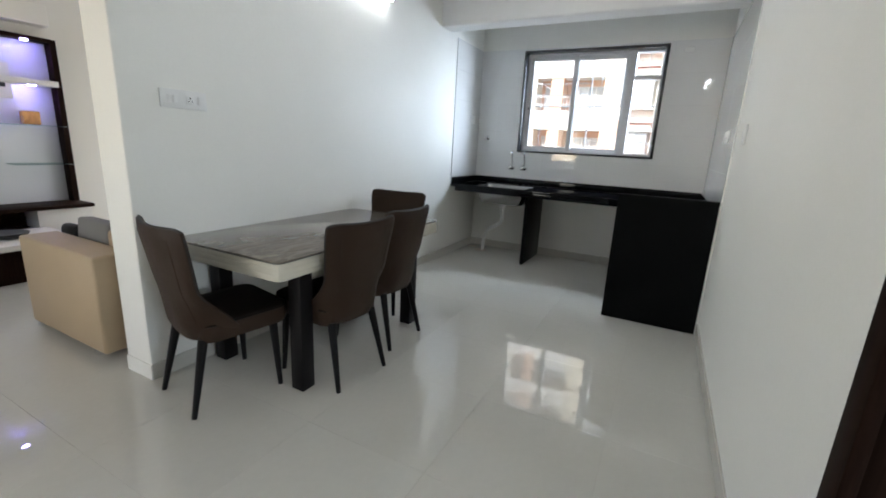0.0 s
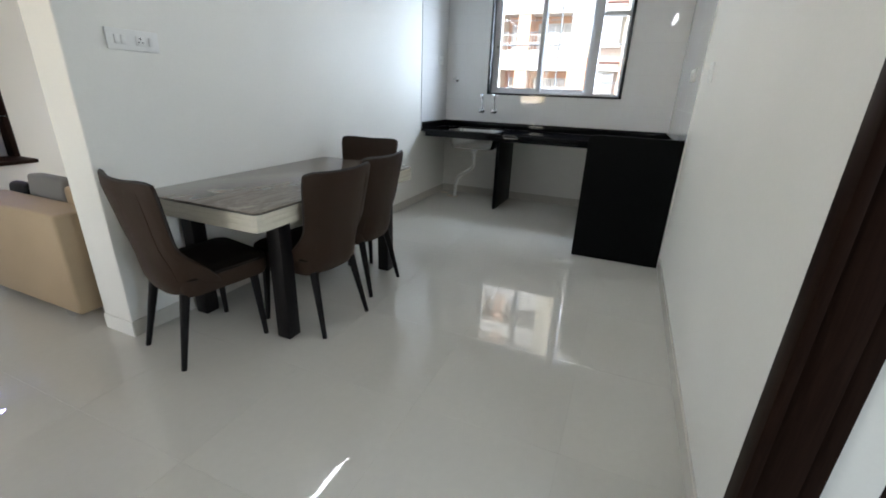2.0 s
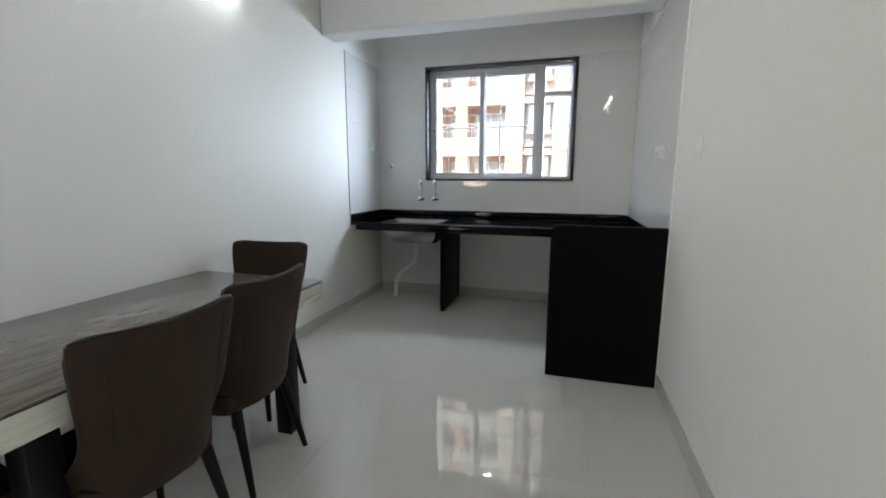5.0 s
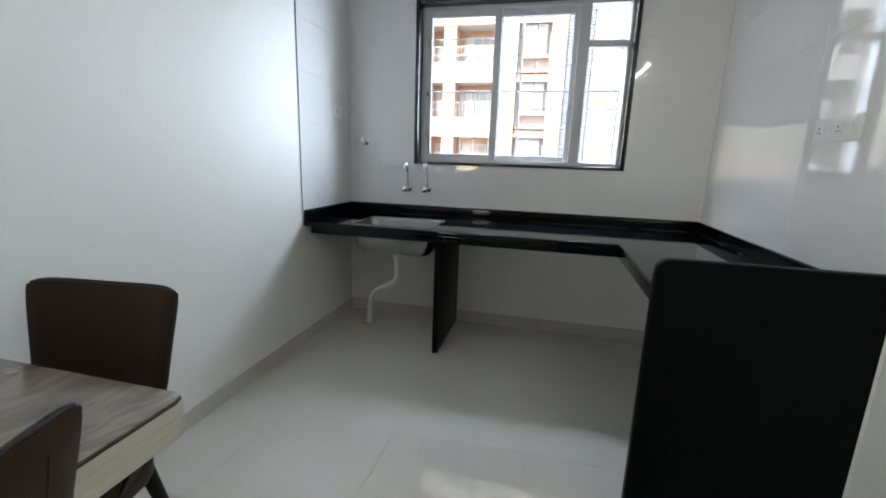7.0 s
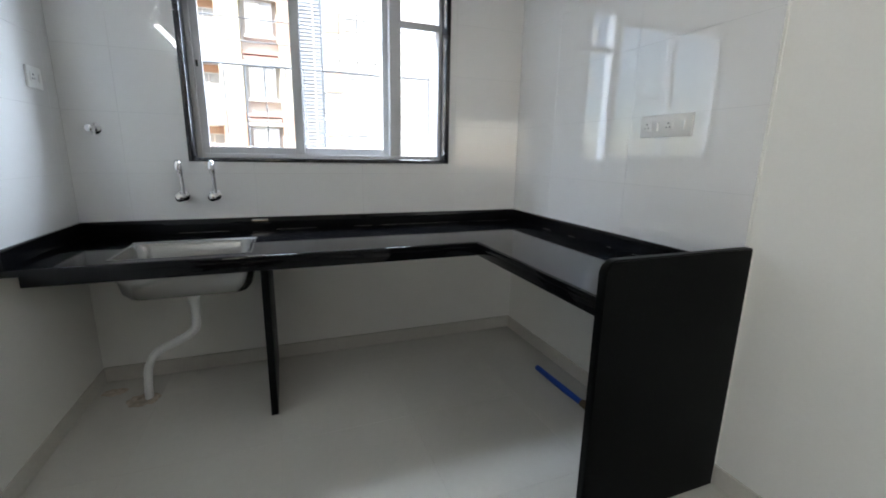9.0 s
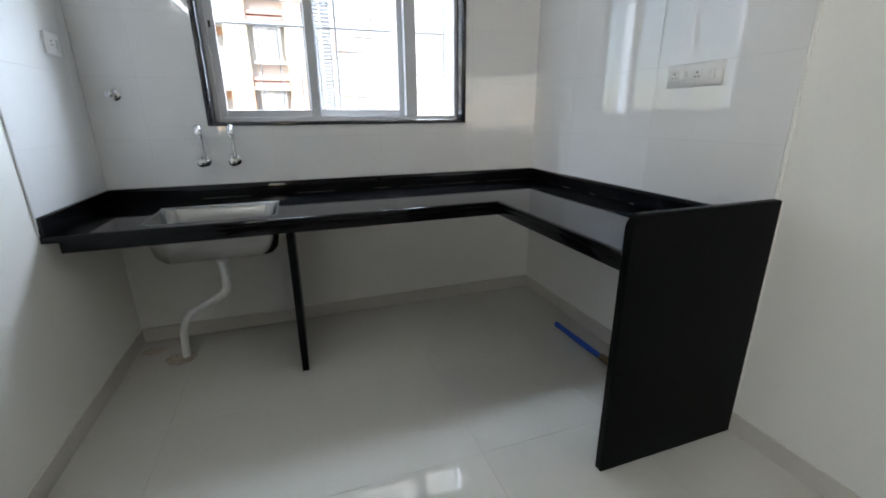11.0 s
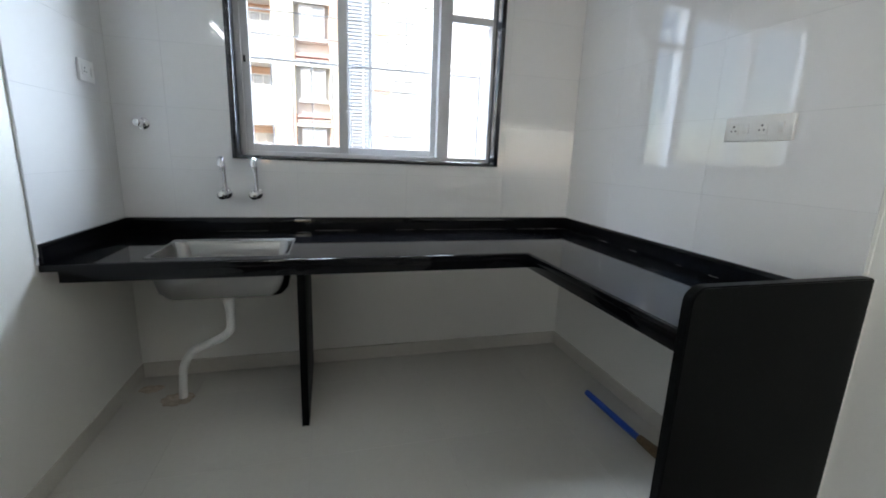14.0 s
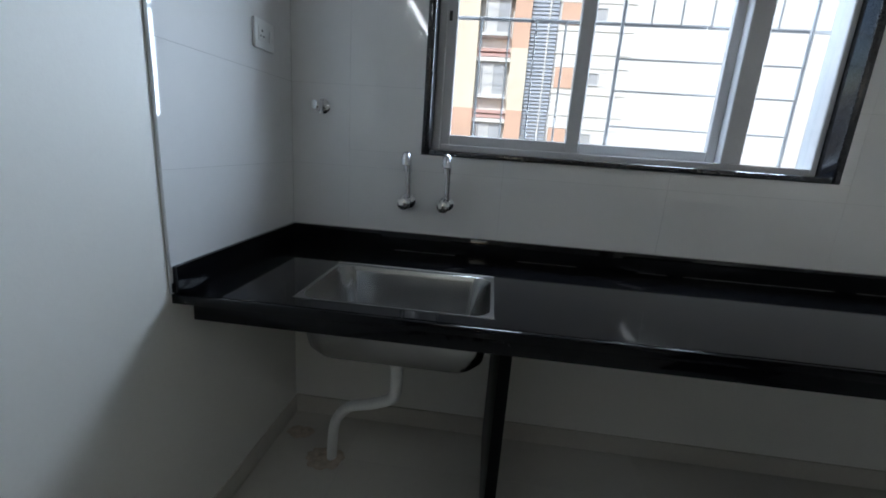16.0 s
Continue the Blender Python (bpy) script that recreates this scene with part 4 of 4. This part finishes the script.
for i, z in enumerate(FLOORS):
    top = z
    # slab bands and walls, storey by storey
    part("slab_band", boxes((-16.0, -3.42, -0.05, 1.3, top, top + 0.62)), M_F_WHITE, block, smooth=False)
    for x0, x1 in ((-12.6, -11.0), (-9.2, -7.1), (-6.3, -5.62)):
        part("column", boxes((x0, x1, 0.0, 1.3, top - 2.14, top)), M_F_CREAM if x0 < -7 else M_F_ORANGE, block, smooth=False)
    for x0, x1 in ((-16.0, -12.6), (-11.0, -9.2), (-7.1, -6.3), (-5.62, -3.42)):
        balcony(x0, x1, top)
        part("balcony_wall", boxes((x0, x1, 1.10, 1.3, top - 2.14, top)), M_F_ORANGE if x0 > -8 else M_F_CREAM, block, smooth=False)
    # pilaster, bay with window and red bands, pilaster, louvre shaft
    part("pilaster", boxes((-3.42, -2.45, -0.1, 1.3, top - 2.14, top + 0.62)), M_F_ORANGE if i < 5 else M_F_YELLOW, block, smooth=False)
    part("bay_wall", boxes((-2.45, -0.85, 0.62, 1.3, top - 2.14, top + 0.62)), M_F_WHITE, block, smooth=False)
    part("bay_head", boxes((-2.45, -0.85, 0.05, 0.6, top + 0.02, top + 0.20)), M_F_WHITE, block, smooth=False)
    part("bay_band", boxes((-2.40, -0.90, 0.02, 0.55, top + 0.22, top + 0.36)), M_F_BAND, block, smooth=False)
    part("bay_band", boxes((-2.40, -0.90, 0.02, 0.55, top + 0.44, top + 0.58)), M_F_BAND, block, smooth=False)
    bay = facade_window(-2.20, -1.05, top - 1.45, top - 0.02, 2, 0.02, True)
    bars = [(-2.16 + 0.115 * k, -2.145 + 0.115 * k, 0.17, 0.185, top - 1.40, top - 0.06) for k in range(5)]
    bars += [(-1.42 + 0.11 * k, -1.405 + 0.11 * k, 0.17, 0.185, top - 1.40, top - 0.06) for k in range(4)]
    part("window_grille", boxes(*bars, (-2.2, -1.05, 0.186, 0.20, top - 0.95, top - 0.93), (-2.2, -1.05, 0.186, 0.20, top - 0.45, top - 0.43)), M_F_LOUVRE, bay, smooth=False)
    part("bay_sill", boxes((-2.3, -0.95, 0.05, 0.6, top - 1.62, top - 1.47)), M_F_FRAME, block, smooth=False)
    part("pilaster", boxes((-0.85, -0.09, -0.1, 1.3, top - 2.14, top + 0.62)), M_F_YELLOW if i % 2 else M_F_ORANGE, block, smooth=False)
    for k in range(17):
        zz = top - 2.10 + k * PITCH / 17
        part("louvre", boxes((-0.07, 1.13, 0.10, 0.22, zz, zz + 0.085)), M_F_LOUVRE, block, smooth=False)
    part("shaft_wall", boxes((-0.09, 1.15, 0.5, 1.3, top - 2.14, top + 0.62)), M_F_WHITE, block, smooth=False)
    # white wing with orange insets
    part("wing_wall", boxes((1.17, 16.0, 0.40, 1.3, top - 2.14, top + 0.62)), M_F_WHITE, block, smooth=False)
    part("wing_inset", boxes((1.30, 2.12, 0.33, 0.395, top - 0.95, top - 0.05)), M_F_ORANGE, block, smooth=False)
    facade_window(2.25, 3.35, top - 0.80, top - 0.20, 2, 0.10)
    for dz in (-1.15, 0.03, 0.62):
        part("wing_ledge", boxes((1.17, 4.6, 0.34, 0.40, top + dz - 0.06, top + dz)), M_F_WHITE, block, smooth=False)
part("shaft_pipe", tube([(0.75, 0.05, -9.0), (0.75, 0.05, 16.0)], 0.05, 10), M_F_FRAME, block)
part("roof_parapet", boxes((-16.0, 16.0, -0.1, 1.3, FLOORS[-1] + 0.63, FLOORS[-1] + 1.5)), M_F_WHITE, block, smooth=False)
part("core", boxes((-16.0, 16.0, 1.31, 10.0, -9.0, FLOORS[-1] + 0.6)), M_F_CREAM, block, smooth=False)


# ---- pieces: wall tiles and floor tiles ----
JOINT = 0.0006


def tile_mesh(name, u, v, t, mat, cache={}):
    key = (name, round(u, 4), round(v, 4))
    if key not in cache:
        bm = bmesh.new()
        add_box(bm, -u / 2, u / 2, -t, 0, -v / 2, v / 2, bevel=0.0003, segs=1)
        cache[key] = mesh_of(name, bm, mat, False)
    return cache[key]


def lay_tile(parent, m, u, v, t=0.012, mat=None):
    if u < 0.012 or v < 0.012:
        return
    ob = new("tile", tile_mesh("tile", u - 2 * JOINT, v - 2 * JOINT, t, mat or M_WTILE))
    ob.parent = parent
    ob.matrix_world = m


def cuts(a, b, joints):
    edges = [a] + [j for j in joints if a + 0.01 < j < b - 0.01] + [b]
    return list(zip(edges, edges[1:]))


ROWS_Z = cuts(0.902, 2.49, [0.89 + 0.32 * k for k in range(1, 6)])
# window wall: tile faces at y = 5.260
wall_tiles_n = structure("wall_tile_bed_north", boxes((FACE_L, WX0 - 0.002, BACK - 0.0138, BACK - 0.001, 0.902, 2.49), (WX1 + 0.002, 0.587, BACK - 0.0138, BACK - 0.001, 0.902, 2.49),
                                                      (WX0 - 0.002, WX1 + 0.002, BACK - 0.0138, BACK - 0.001, 0.902, WZ0 - 0.002)), M_WGROUT, "white glossy wall tiles on the window wall", "wall tiles")
for x0, x1 in cuts(FACE_L + 0.009, 0.579, [-1.834 + 0.64 * k for k in range(0, 4)]):
    for z0, z1 in ROWS_Z:
        rects = []
        ox0, ox1, oz0, oz1 = max(x0, WX0), min(x1, WX1), max(z0, WZ0), min(z1, WZ1)
        if ox0 < ox1 and oz0 < oz1:
            rects = [(x0, x1, z0, oz0), (x0, x1, oz1, z1), (x0, ox0, oz0, oz1), (ox1, x1, oz0, oz1)]
        else:
            rects = [(x0, x1, z0, z1)]
        for a, b, c, d in rects:
            if b - a > 0.012 and d - c > 0.012:
                lay_tile(wall_tiles_n, at((a + b) / 2, BACK - 0.003, (c + d) / 2), b - a, d - c)
# left tiled return: faces at x = -2.080, starting above the worktop's end
wall_tiles_w = structure("wall_tile_bed_west", boxes((FACE_L + 0.0005, FACE_L + 0.0068, 4.529, BACK - 0.005, 0.902, 2.49)), M_WGROUT, "white glossy wall tiles beside the sink", "wall tiles")
for y0, y1 in cuts(4.528, BACK - 0.017, [4.528 + 0.64]):
    for z0, z1 in ROWS_Z:
        lay_tile(wall_tiles_w, at(FACE_L - 0.004, (y0 + y1) / 2, (z0 + z1) / 2, 0, 0, 90), y1 - y0, z1 - z0)
structure("trim", boxes((FACE_L + 0.0005, FACE_L + 0.0085, 4.523, 4.528, TOP, 2.49), bevel=0.002, segs=1), M_WGROUT, "pale edge of the tiling", "trim")
# right tiled wall: faces at x = 0.565
wall_tiles_e = structure("wall_tile_bed_east", boxes((0.5812, 0.5875, 3.537, BACK - 0.005, 0.902, 2.49)), M_WGROUT, "white glossy wall tiles above the short worktop", "wall tiles")
for y0, y1 in cuts(3.536, BACK - 0.017, [3.536 + 0.64, 3.536 + 1.28]):
    for z0, z1 in ROWS_Z:
        lay_tile(wall_tiles_e, at(0.592, (y0 + y1) / 2, (z0 + z1) / 2, 0, 0, -90), y1 - y0, z1 - z0)
structure("trim_east", boxes((0.581, 0.5875, 3.525, 3.535, 1.019, 2.49)), M_PAINT, "painted edge of the tiling", "trim")

# floor tiles
FT = 0.63
for i in range(-10, 6):
    for j in range(-6, 9):
        x0, y0 = 0.140 + FT * i, 1.222 - 2 * FT + FT * j
        ob = new("tile", tile_mesh("floor_tile", FT - 0.0007, FT - 0.0007, 0.006, M_FLOOR))
        ob.parent = floor
        ob.matrix_world = at(x0 + FT / 2, y0 + FT / 2, -0.0058, -90)
